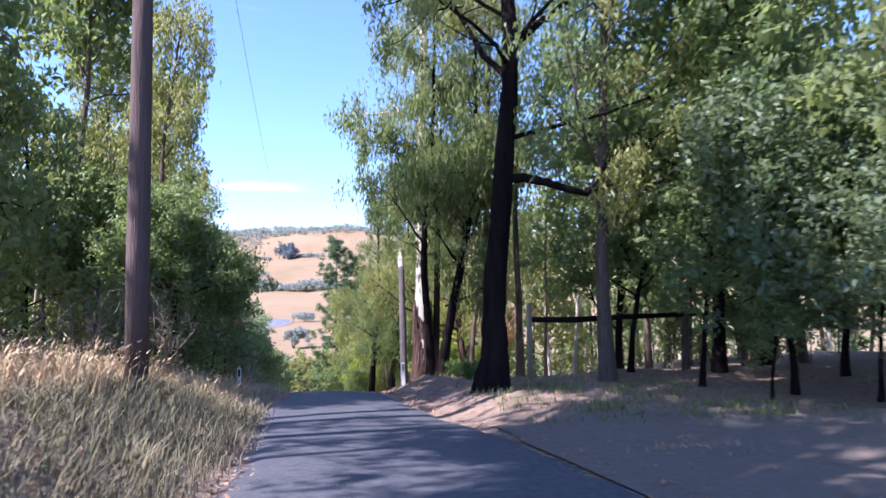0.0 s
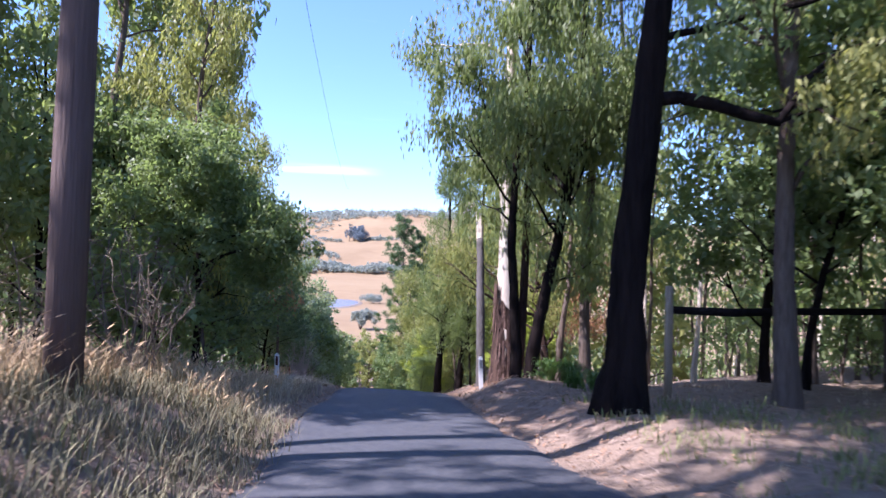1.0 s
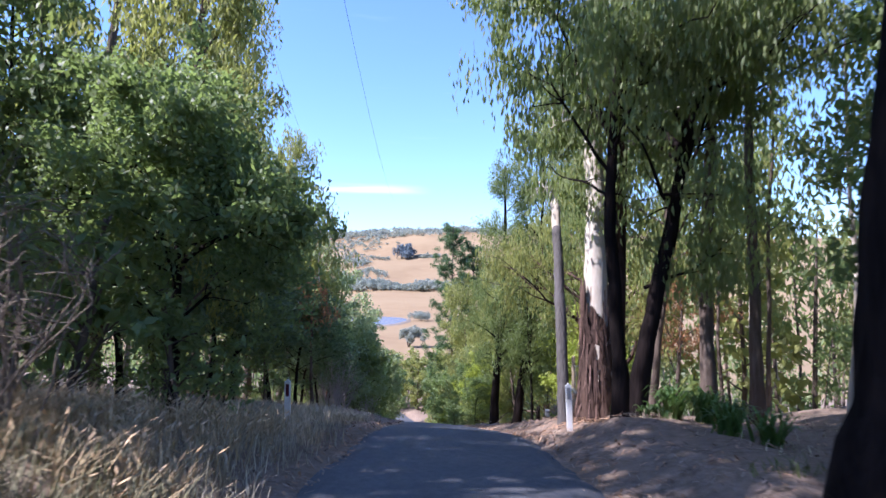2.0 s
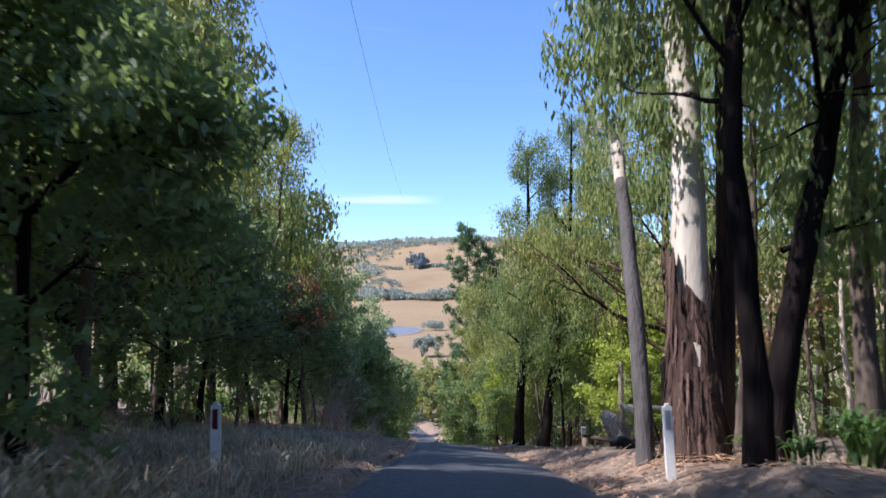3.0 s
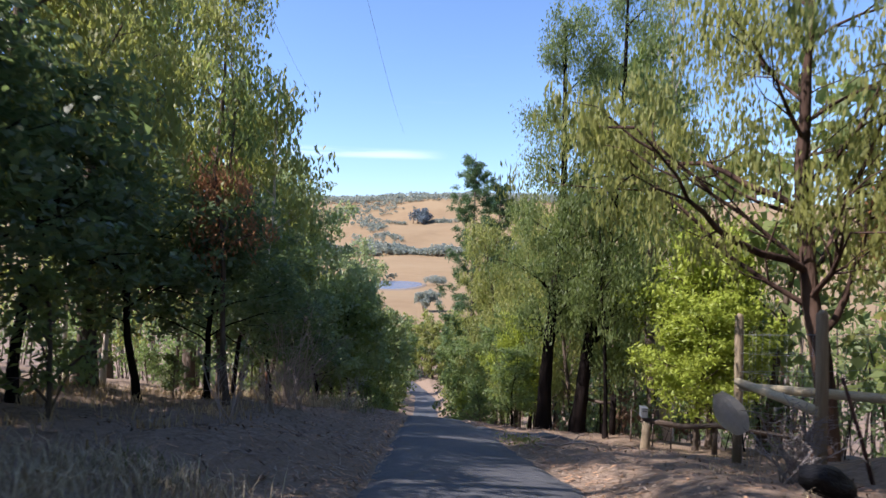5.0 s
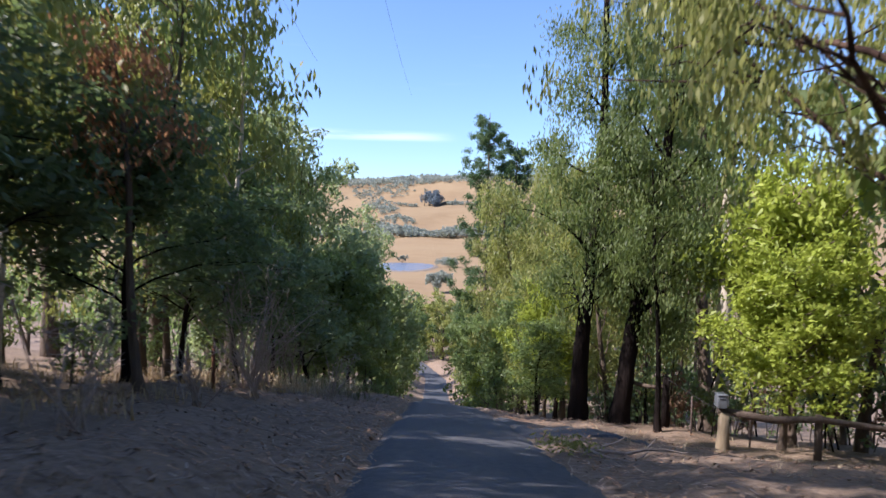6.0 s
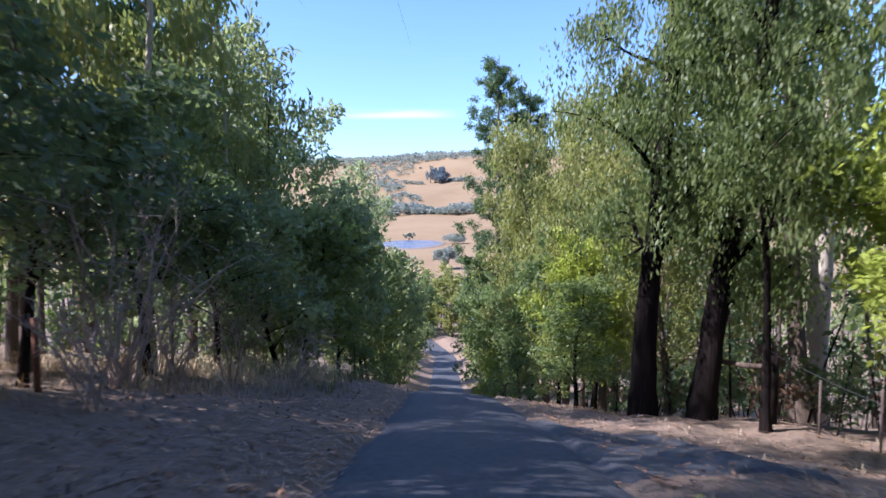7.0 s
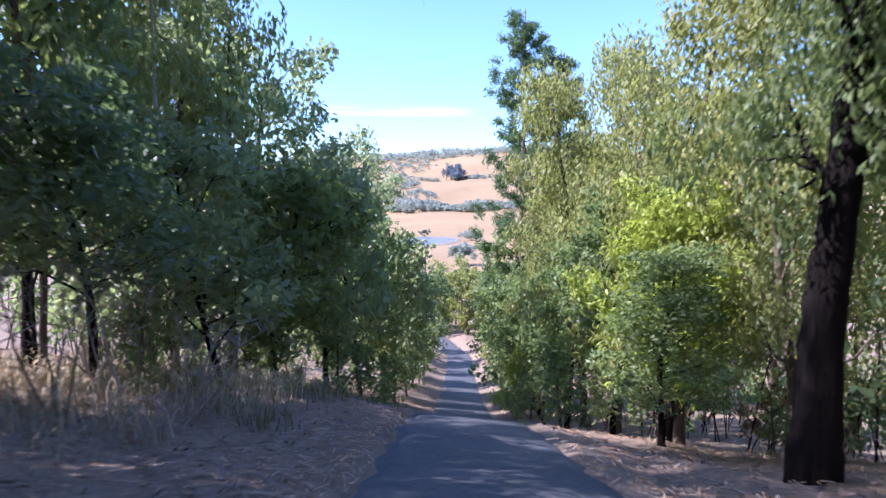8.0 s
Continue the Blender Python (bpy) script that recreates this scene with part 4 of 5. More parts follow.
# ---- woodland away from the road ----
def woodland(name, spots, seed, label, mats, h_range=(8, 13), n_leaf=95, leaf=(0.62, 0.25)):
    rng = np.random.RandomState(seed)
    soup_w, vs = Soup(), []
    for x, y in spots:
        h = rng.uniform(*h_range)
        z = gz(x, y)
        top = np.array([x + rng.normal(0, 0.4), y + rng.normal(0, 0.4), z + h * 0.9])
        soup_w.add(*tube([(x, y, z - 0.2), ((x + top[0]) / 2, (y + top[1]) / 2, z + h * 0.5), top], [h * 0.011, h * 0.008, 0.02], 5))
        n = int(n_leaf * rng.uniform(0.7, 1.3))
        lobes = top + rng.normal(0, 1, (7, 3)) * np.array([h * 0.13, h * 0.13, h * 0.2]) - np.array([0, 0, h * 0.25])
        pick = lobes[rng.randint(0, 7, n)]
        off = rng.normal(0, 1, (n, 3))
        off /= np.linalg.norm(off, axis=1)[:, None]
        vs.append(pick + off * rng.uniform(0.2, 1, (n, 1)) ** 0.5 * h * 0.11)
    c = np.vstack(vs)
    v, q = leaves(c, rng, leaf[0], leaf[1], 0.5)
    wv, wf = np.vstack(soup_w.v), np.vstack(soup_w.f)
    me = mesh_from(name, np.vstack([wv, v]), np.vstack([wf, q + len(wv)]), mats, False, np.concatenate([np.zeros(len(wf), int), np.ones(len(q), int)]))
    return tagged(new(name, me), label, "woodland", "", "stuff")


rngw = np.random.RandomState(23)
for side, nm in ((-1, "left"), (1, "right")):
    spots = []
    for k in range(340 if side > 0 else 190):
        y = rngw.uniform(-25, 165)
        u = side * (rngw.uniform(15 if side > 0 else 16.5, 30) if k % 2 else rngw.uniform(22, 75))
        spots.append((on_line(y, u), y))
    woodland("woodland", spots, 31 + side, "open eucalypt wood of slender grey trunks on the slope", [M_BARK_GREY, L_GUM if side > 0 else L_DARK])


# ---- low scrub under the woods ----
rngu = np.random.RandomState(29)
for side in (-1, 1):
    spots = []
    for k in range(150):
        y = rngu.uniform(18, 105)
        spots.append((on_line(y, side * rngu.uniform(12.5, 26)), y))
    woodland("low_scrub", spots, 51 + side, "low scrubby undergrowth of green bushes beneath the gums", [M_BARK_GREY, L_DARK], (1.8, 4.2), 95, (0.26, 0.11))


spots = []
for k in range(120):
    y = rngu.uniform(39.5, 62)
    spots.append((on_line(y, rngu.uniform(5.6, 13.0)), y))
woodland("low_scrub", spots[:75], 61, "low bushes with shade-deepened leaves crowding under the gums by the gate", [M_BARK_DARK, L_SHADE_GREEN], (1.2, 2.8), 90, (0.20, 0.085))
woodland("low_scrub", spots[75:], 62, "dry rust-brown brush, colour dulled for shade, under the gums by the gate", [M_BARK_GREY, L_RUST_DULL], (0.9, 2.2), 80, (0.16, 0.06))


# ---- grass, litter and undergrowth ----
def blades(spots, rng, per, height, spread, width, lean=0.45):
    """Tapered grass blades in tufts round the spots."""
    p = np.repeat(np.asarray(spots, float), per, axis=0)
    n = len(p)
    p[:, :2] += rng.normal(0, spread, (n, 2))
    p[:, 2] = ground_z(p[:, 0], p[:, 1]) - 0.03
    h = height * rng.uniform(0.45, 1.25, (n, 1))
    a = rng.uniform(0, 2 * math.pi, n)
    d = np.stack([np.cos(a), np.sin(a), np.zeros(n)], 1)
    side = np.stack([-np.sin(a), np.cos(a), np.zeros(n)], 1) * width * rng.uniform(0.6, 1.4, (n, 1))
    up = np.array([0, 0, 1.0])
    mid = p + up * h * 0.6 + d * h * lean * 0.25
    tip = p + up * h * rng.uniform(0.8, 1.0, (n, 1)) + d * h * lean * rng.uniform(0.4, 1.3, (n, 1))
    v = np.stack([p - side, p + side, mid + side * 0.8, mid - side * 0.8, tip], 1).reshape(-1, 3)
    b = np.arange(n)[:, None] * 5
    q = np.concatenate([b + np.array([[0, 1, 2, 3]]), b + np.array([[3, 2, 4, 4]])], 0)
    return v, q


def blade_mesh(name, v, q, mat):
    n = len(q) // 2
    tri = q[n:, :3]
    me = bpy.data.meshes.new(name)
    me.from_pydata(v.tolist(), [], q[:n].tolist() + tri.tolist())
    me.materials.append(mat)
    return me


def spots_in(rng, n, y0, y1, u0, u1, power=1.0):
    y = rng.uniform(y0, y1, n)
    u = u0 + (u1 - u0) * rng.uniform(0, 1, n) ** power
    x = line_x(y) + u
    return np.stack([x, y, ground_z(x, y)], 1)


def clumped(rng, s, size, seed, keep):
    m = waves(s[:, 0], s[:, 1], seed, size, 3) > keep
    return s[m]


rg = np.random.RandomState(41)
M_SEED = material("golden_seed_heads", (0.66, 0.48, 0.29), (0.50, 0.34, 0.19), 4, 0.8, 0, 60, island=0.3)


def seed_heads(v, rng):
    """Feathery heads at the blade tips: two crossed slim diamonds each."""
    mid, tip = (v[2::5] + v[3::5]) / 2, v[4::5]
    keep = rng.uniform(0, 1, len(tip)) < 0.5
    mid, tip = mid[keep], tip[keep]
    d = tip - mid
    d = d / (np.linalg.norm(d, axis=1)[:, None] + 1e-6) * 0.09
    n = len(tip)
    a = rng.uniform(0, math.pi, n)
    s_ = np.stack([np.cos(a), np.sin(a), np.zeros(n)], 1) * 0.011
    base = tip - d * 0.4
    hv = np.stack([base, base + d * 0.5 + s_, base + d * 1.2, base + d * 0.5 - s_], 1).reshape(-1, 3)
    return hv, np.arange(4 * n).reshape(-1, 4)


def grass(name, spots, per, height, spread, width, mat, label, lean=0.45, heads=False):
    v, q = blades(spots, rg, per, height, spread, width, lean)
    if heads:
        hv, hq = seed_heads(v, rg)
        me = blade_mesh(name, v, q, mat)
        extra = mesh_from(name + "_heads", hv, hq, [M_SEED])
        bm = bmesh.new()
        bm.from_mesh(me)
        bm.from_mesh(extra)
        for f in bm.faces[len(me.polygons):]:
            f.material_index = 1
        bm.to_mesh(me)
        bm.free()
        bpy.data.meshes.remove(extra)
        me.materials.append(M_SEED)
        tagged(new(name, me), label, "grass", "", "stuff")
        return
    tagged(new(name, blade_mesh(name, v, q, mat)), label, "grass", "", "stuff")


grass("golden_grass", clumped(rg, spots_in(rg, 1600, 0.3, 12.6, -2.9, -9.0), 2.2, 2, -0.05), 15, 0.58, 0.15, 0.0042, M_DRYGRASS, "tall golden dry grass with feathery heads on the roadside bank", 0.85, True)
grass("golden_grass", spots_in(rg, 260, 12.3, 17.0, -1.9, -4.4), 14, 0.36, 0.12, 0.005, M_DRYGRASS, "golden dry grass on the end of the bank", 0.8, True)
grass("dry_grass", spots_in(rg, 1100, -0.5, 13, -1.22, -3.4), 13, 0.30, 0.13, 0.0045, M_SHADEGRASS, "grass in a shade-dulled grey-green leaning down the bank to the road edge", 0.9)
grass("dry_grass", clumped(rg, spots_in(rg, 2300, 13, 25, -1.5, -9.0, 1.1), 1.6, 5, -0.45), 12, 0.27, 0.15, 0.0045, M_DULLGRASS, "short dry grass and weeds beside the road", 0.9)
grass("dry_grass", clumped(rg, spots_in(rg, 1500, 25, 62, -3.4, -8.5, 1.0), 1.6, 15, 0.0), 9, 0.26, 0.14, 0.006, M_DRYGRASS, "short dry weeds under the wattles", 0.7)
grass("green_grass", clumped(rg, spots_in(rg, 700, 2, 25, -2.0, -7.0), 2.6, 6, 0.25), 10, 0.24, 0.13, 0.004, M_GREENGRASS, "greenish grass tufts among the dry weeds", 0.7)
grass("dry_grass", clumped(rg, spots_in(rg, 1500, 8, 62, 3.2, 11.0, 1.2), 2.4, 7, 0.1), 8, 0.13, 0.14, 0.005, M_DULLGRASS, "short dry grass under the gums", 0.7)
grass("green_grass", clumped(rg, spots_in(rg, 420, 9.8, 15.4, 3.0, 7.5), 1.6, 8, -0.1), 9, 0.18, 0.12, 0.007, M_GREENGRASS, "low green grass at the foot of the trees", 0.7)


grass("green_grass", clumped(rg, spots_in(rg, 420, 39.5, 56, -2.0, -6.5), 1.8, 11, -0.1), 14, 0.42, 0.16, 0.005, M_GREENGRASS, "tall greenish weeds under the roadside wattles", 0.8)
rb, kept = np.random.RandomState(77), rg.get_state()
grass("dry_grass", clumped(rb, spots_in(rb, 1100, 36, 60, -2.6, -6.8), 1.9, 21, -0.1), 12, 0.40, 0.16, 0.005, M_DULLGRASS, "tall pale dry weeds along the foot of the wattles", 0.8, True)
rg.set_state(kept)


def chips(name, spots, length, width, mat, label, seed, curl=0.3):
    """Flat leaves or bark strips lying on the ground."""
    rng = np.random.RandomState(seed)
    n = len(spots)
    a = rng.uniform(0, 2 * math.pi, n)
    ln = length * rng.uniform(0.4, 1.6, (n, 1))
    w = width * rng.uniform(0.6, 1.4, (n, 1))
    d = np.stack([np.cos(a), np.sin(a), np.zeros(n)], 1)
    s_ = np.stack([-np.sin(a), np.cos(a), np.zeros(n)], 1)
    ends = [spots[:, :2] + k * d[:, :2] * ln * 0.5 for k in (-1, 1)]
    z = [ground_z(e[:, 0], e[:, 1]) + 0.012 + rng.uniform(0, 0.02 + curl * 0.05, n) for e in ends]
    e = [np.concatenate([p, zz[:, None]], 1) for p, zz in zip(ends, z)]
    v = np.stack([e[0] - s_ * w * 0.3, e[0] + s_ * w * 0.3, e[1] + s_ * w * 0.5, e[1] - s_ * w * 0.5], 1).reshape(-1, 3)
    me = mesh_from(name, v, np.arange(4 * n).reshape(-1, 4), [mat])
    tagged(new(name, me), label, "leaf litter", "", "stuff")


def off_drive(s):
    """Leaves out what would lie on the two side drives."""
    u = s[:, 0] - line_x(s[:, 1])
    return s[~((u > 1.2) & (s[:, 1] > 33.0) & (s[:, 1] < 38.6) & (u < 5.5)) & ~((u > 2.4) & (s[:, 1] < 11.2))]


chips("leaf_litter", np.concatenate([spots_in(rg, 9000, -2, 62, 1.75, 7.5, 2.0), spots_in(rg, 7500, -2, 62, -0.95, -6.0, 2.0)]), 0.075, 0.024, M_CHIPS, "fallen gum leaves along the road edges", 3)
chips("bark_strips", off_drive(np.concatenate([spots_in(rg, 1000, 9, 62, 1.7, 7.0, 1.6), spots_in(rg, 500, 9, 62, -1.0, -4.5, 1.6)])), 0.17, 0.011, M_CHIPS, "strips of shed bark along the road edges", 4, 0.8)
chips("bark_strips", np.stack([(s0 := rg.normal(0, 0.7, (260, 2)) + np.array([-2.0, 21.4]))[:, 0], s0[:, 1], s0[:, 0] * 0], 1), 0.34, 0.02, M_CHIPS, "heap of shed bark round the white gum", 5, 1.6)
chips("bark_litter", off_drive(np.concatenate([spots_in(rg, 4600, 6, 75, -0.8, -1.9, 1.6), spots_in(rg, 4800, 6, 75, 1.35, 2.9, 1.6)])), 0.085, 0.016, M_PALE_BARK, "curled bark litter along the road edges, paled to look sunlit", 7, 0.6)
chips("leaf_litter", np.concatenate([spots_in(rg, 7000, 14, 46, -1.2, -7.5), spots_in(rg, 4500, 14, 46, 1.9, 8.0)]), 0.085, 0.026, M_CHIPS_DARK, "brown fallen leaves scattered over the banks", 8, 0.5)
chips("twig_litter", np.concatenate([spots_in(rg, 420, 14, 46, -1.4, -7.5), spots_in(rg, 260, 14, 46, 1.9, 8.0)]), 0.42, 0.013, M_CHIPS_DARK, "dropped twigs lying on the banks", 9, 0.8)
chips("road_leaves", spots_in(rg, 700, 0, 60, -0.85, 1.7), 0.09, 0.028, M_CHIPS, "a few fallen leaves on the asphalt", 6, 0.1)

for k in range(36):
    y = 12.5 + 46 * ((k * 0.618) % 1)
    put("undergrowth_shrub", UNDER, k, y, -rg.uniform(4.4, 10.5), rg.uniform(0.9, 2.0), 2.0, "small scrubby shrub under the trees", "shrub", group="undergrowth")
for k in range(20):
    y = 14 + 46 * ((k * 0.618 + 0.3) % 1)
    u = rg.uniform(6.5, 14)
    if 25 < y < 41:
        u += 5.0
    put("undergrowth_shrub", UNDER, k, y, u, rg.uniform(0.8, 1.9), 2.0, "small scrubby shrub under the trees", "shrub", group="undergrowth")
for k, (y, u, h) in enumerate([(14.6, -5.2, 2.6), (15.6, -4.6, 2.8), (11.9, -6.4, 2.4), (16.4, -3.4, 1.8), (10.7, -7.4, 2.8), (9.4, -6.6, 2.4)]):
    put("undergrowth_shrub", UNDER, k, y, u, h, 2.0, "grey-green scrubby shrub behind the bank", "shrub", wide=1.1, group="undergrowth")
for k, (y, u, h) in enumerate([(45.8, 2.9, 1.5), (49.0, 2.6, 2.0), (52.5, 2.7, 2.4), (56.5, 2.8, 2.2), (60.5, 2.8, 2.4), (65.0, 2.9, 2.4), (70.0, 3.0, 2.6), (76.0, 3.1, 2.8), (83.0, 3.2, 2.8), (91.0, 3.2, 3.0), (46.5, -2.9, 1.6), (49.5, -2.8, 1.9), (53.0, -2.6, 1.8), (57.0, -2.7, 2.1), (61.5, -2.6, 2.2), (66.5, -2.7, 2.4), (72.0, -2.7, 2.5), (78.5, -2.8, 2.6), (86.0, -2.9, 2.8), (94.0, -3.0, 3.0)]):
    put("undergrowth_shrub", UNDER, k, y, u, h, 2.0, "leafy green shrub at the road edge", "shrub", wide=1.1, group="undergrowth")


def bare_shrub(x, y, h, seed, n, mat, label, kind="dead_shrub"):
    """Leafless shrub: stems from one foot, fine twigs thickening towards the top."""
    rng = np.random.RandomState(seed)
    ob = empty(kind, x, y, gz(x, y), label, "shrub")
    wood, fine = Soup(), Soup()
    for k in range(n):
        a = rng.uniform(0, 6.28)
        line = polyline((rng.normal(0, 0.08), rng.normal(0, 0.08), -0.05), (math.cos(a) * 0.3, math.sin(a) * 0.3, 1), h * rng.uniform(0.6, 1.0), 6, rng, 0.15)
        wood.add(*tube(line, np.linspace(0.010 + 0.003 * h, 0.005, 7), 5))
        for j in range(7):
            q = line[rng.randint(3, 7)]
            tw = polyline(q, rng.normal(0, 0.7, 3) + np.array([0, 0, 0.7]), h * rng.uniform(0.12, 0.3), 3, rng, 0.25)
            fine.add(*tube(tw, np.linspace(0.006, 0.003, 4), 3))
            fine.add(*tube(polyline(tw[2], rng.normal(0, 0.8, 3) + np.array([0, 0, 0.5]), h * rng.uniform(0.06, 0.16), 2, rng, 0.25), np.linspace(0.005, 0.002, 3), 3))
    child("trunk", wood.mesh("trunk", [mat], True), ob)
    child("crown", fine.mesh("crown", [mat], True), ob, "leafless crown of fine twigs")
    return ob


M_TWIG_BROWN = material("brown_dead_twigs", (0.25, 0.20, 0.145), (0.14, 0.11, 0.08), 20, 0.9, 0.2, 60)
M_TWIG = material("bleached_dead_twigs", (0.46, 0.37, 0.32), (0.30, 0.24, 0.20), 20, 0.9, 0.2, 60)
for k, (x, y, h, n) in enumerate([(-12.0, 33.3, 1.1, 9), (-13.0, 34.6, 2.9, 16), (-14.5, 37.2, 1.5, 12), (-11.3, 31.0, 1.0, 8), (-6.1, 12.8, 1.7, 11), (-7.0, 13.6, 2.2, 11), (-7.4, 12.0, 1.8, 10), (-10.4, 28.3, 1.3, 7), (-13.5, 39.2, 1.3, 8)]):
    bare_shrub(x, y, h, 200 + k, n, M_TWIG if y > 20 else M_TWIG_BROWN, "leafless bleached dead shrub on the bank")


rngk = np.random.RandomState(63)
for k in range(16):
    y = 35.6 + 10.5 * ((k * 0.618) % 1)
    x = on_line(y, rngk.uniform(-5.8, -3.2))
    bare_shrub(x, y, rngk.uniform(1.0, 2.1), 400 + k, rngk.randint(2, 5), M_TWIG if k % 2 else M_TWIG_BROWN, "thin leafless dead sapling under the wattles", "dead_sapling")


# ---- pole, cables, guide posts ----
PX, PY = -5.06, 10.14
pz = gz(PX, PY)
pole = empty("power_pole", PX, PY, pz, "tall weathered purple-brown timber power pole in the grass", "power pole")
child("shaft", rod("shaft", [(0, 0, -0.4), (0, 0, 2), (0.02, 0, 5), (0.03, 0, 11.0)], [0.165, 0.16, 0.145, 0.12], M_POLE, 16, 0.02), pole)
arm = box_mesh("crossarm", 1.8, 0.1, 0.12, M_POLE, 0.01, 10.4)
child("crossarm", arm, pole)
M_WIRE = material("dark_cable", (0.05, 0.05, 0.055), (0.03, 0.03, 0.03), 10, 0.6, 0, 60)
for k, (dx_, far_) in enumerate((((0.6), (-24.2, 75.0, 9.0)), ((-0.6), (-31.5, 72.0, 11.5)))):
    a0, b0 = np.array([PX + dx_, PY, pz + 10.52]), np.array(far_)
    tt = np.linspace(0, 1, 30)
    line = a0 + (b0 - a0) * tt[:, None] - np.array([0, 0, 1]) * (1.6 * 4 * tt * (1 - tt))[:, None]
    w = new("power_cable", rod("power_cable", line, np.full(30, 0.0065), M_WIRE, 5, 0))
    tagged(w, "thin dark overhead power cable strung down the hill", "cable", "power cables")


def guide_post(x, y, top, mat_ref, label, yaw, tilt=0.0):
    base = gz(x, y) - 0.03
    h = top - base
    ob = new("guide_post")
    ob.matrix_basis = pose(x, y, base, 0, tilt, yaw)
    tagged(ob, label, "guide post", "roadside guide posts")
    bm = bmesh.new()
    bmesh.ops.create_cube(bm, size=1.0)
    bmesh.ops.scale(bm, vec=(0.10, 0.035, h), verts=bm.verts)
    bmesh.ops.translate(bm, vec=(0, 0, h / 2), verts=bm.verts)
    ed = [e for e in bm.edges if abs(e.verts[0].co.x - e.verts[1].co.x) < 1e-6 and abs(e.verts[0].co.z - e.verts[1].co.z) < 1e-6 and e.verts[0].co.z > h * 0.9]
    bmesh.ops.bevel(bm, geom=ed, offset=0.03, segments=3, affect="EDGES")
    bmesh.ops.bevel(bm, geom=bm.edges[:], offset=0.004, segments=1, affect="EDGES")
    me = bpy.data.meshes.new("post")
    bm.to_mesh(me)
    bm.free()
    me.materials.append(M_WHITE)
    shaft = child("post", me, ob)
    r = child("reflector", box_mesh("reflector", 0.055, 0.008, 0.20, mat_ref, 0.003), shaft, "narrow upright reflector")
    r.matrix_basis = pose(0, -0.0205, h - 0.27)
    return ob


guide_post(-6.85, 18.57, -1.64, M_RED, "white roadside guide post with a red reflector", 12, -1.0)
guide_post(-2.42, 20.16, -1.71, M_GREYREF, "leaning white guide post with a grey reflector", 12, -2.5)


# ---- rail by the dark-trunked gum, wire fence, gate fence ----
rail_fence = empty("rail_fence", 1.06, 15.91, gz(1.06, 15.91), "old timber post with a dark log rail under the trees", "fence")
g0 = gz(1.06, 15.91)
child("post", rod("post", [(0, 0, -0.3), (0, 0, 0.8), (0.0, 0, 0.17 - g0)], [0.07, 0.068, 0.065], M_POST, 10, 0.05), rail_fence)
child("rail", rod("rail", [(0.04, 0.03, -0.22 - g0), (1.1, 0.45, -0.25 - g0), (2.3, 0.95, -0.22 - g0), (4.3, 1.7, -0.2 - g0)], [0.065, 0.07, 0.065, 0.06], M_BARK_DARK, 9, 0.06), rail_fence, "dark log rail")
child("post", rod("post", [(4.0, 1.6, gz(5.06, 17.5) - g0 - 0.3), (4.0, 1.6, -0.02 - g0)], [0.11, 0.10], M_BARK_GREY, 10, 0.06), rail_fence)

FP = [(-2.9, 32.1, -2.54), (-2.5, 28.9, -2.18), (-2.04, 26.89, -1.85), (-0.58, 29.9, -2.22)]
fence = empty("wire_fence", FP[1][0], FP[1][1], gz(FP[1][0], FP[1][1]), "fence of grey timber posts, pale rails and wire netting", "fence")
fo = np.array([FP[1][0], FP[1][1], gz(FP[1][0], FP[1][1])])
for k, (x, y, top) in enumerate(FP):
    g = gz(x, y)
    child("post", rod("post", np.array([(x, y, g - 0.3), (x + 0.01, y, (g + top) / 2), (x, y, top - 0.06), (x + 0.015, y, top)]) - fo, [0.078, 0.074, 0.07, 0.035], (M_POST, M_POST, M_BARK_DARK, M_POST)[k], 10, 0.05, k), fence, "" if k != 2 else "near-black post")
M_RAIL = material("pale_timber_rail", (0.56, 0.48, 0.33), (0.40, 0.33, 0.22), 30, 0.85, 0.5, 60, stretch=(0.3, 0.3, 1))
rails = [((-2.92, 32.0, -3.70), (-2.53, 28.85, -3.42)), ((-2.9, 32.0, -3.78), (-0.58, 29.9, -3.42))]
for a, b in rails:
    child("rail", rod("rail", np.array([a, (np.array(a) + np.array(b)) / 2, b]) - fo, [0.07, 0.074, 0.07], M_RAIL, 8, 0.05), fence, "pale cream timber rail")
M_NET = material("galvanised_wire", (0.32, 0.33, 0.33), (0.22, 0.22, 0.22), 10, 0.45, 0, 60, spec=0.6)
for (a, b) in ((FP[0], FP[1]), (FP[0], FP[3])):
    for f in np.linspace(0.12, 0.86, 7):
        p = np.array([a[0], a[1], gz(a[0], a[1]) + f * (a[2] - gz(a[0], a[1]))])
        q = np.array([b[0], b[1], gz(b[0], b[1]) + f * (b[2] - gz(b[0], b[1]))])
        child("wire", rod("wire", np.array([p, (p + q) / 2 - np.array([0, 0, 0.02]), q]) - fo, [0.003] * 3, M_NET, 4, 0), fence)
    for f in np.linspace(0.08, 0.92, 10):
        x, y = a[0] + (b[0] - a[0]) * f, a[1] + (b[1] - a[1]) * f
        g, top = gz(x, y), a[2] + (b[2] - a[2]) * f - 0.3
        child("wire", rod("wire", np.array([(x, y, g), (x, y, top)]) - fo, [0.0022] * 2, M_NET, 4, 0), fence)

# pale curved sheet leaning on the fence
bm = bmesh.new()
rows = []
for i in range(9):
    a = i / 8
    half = 0.42 * math.sin(math.pi * (0.12 + 0.80 * a)) ** 0.8
    rows.append([bm.verts.new((half * c, 0.10 * (c * c) - 0.05 * math.sin(a * 3), 1.25 * a)) for c in (-1, -0.5, 0, 0.5, 1)])
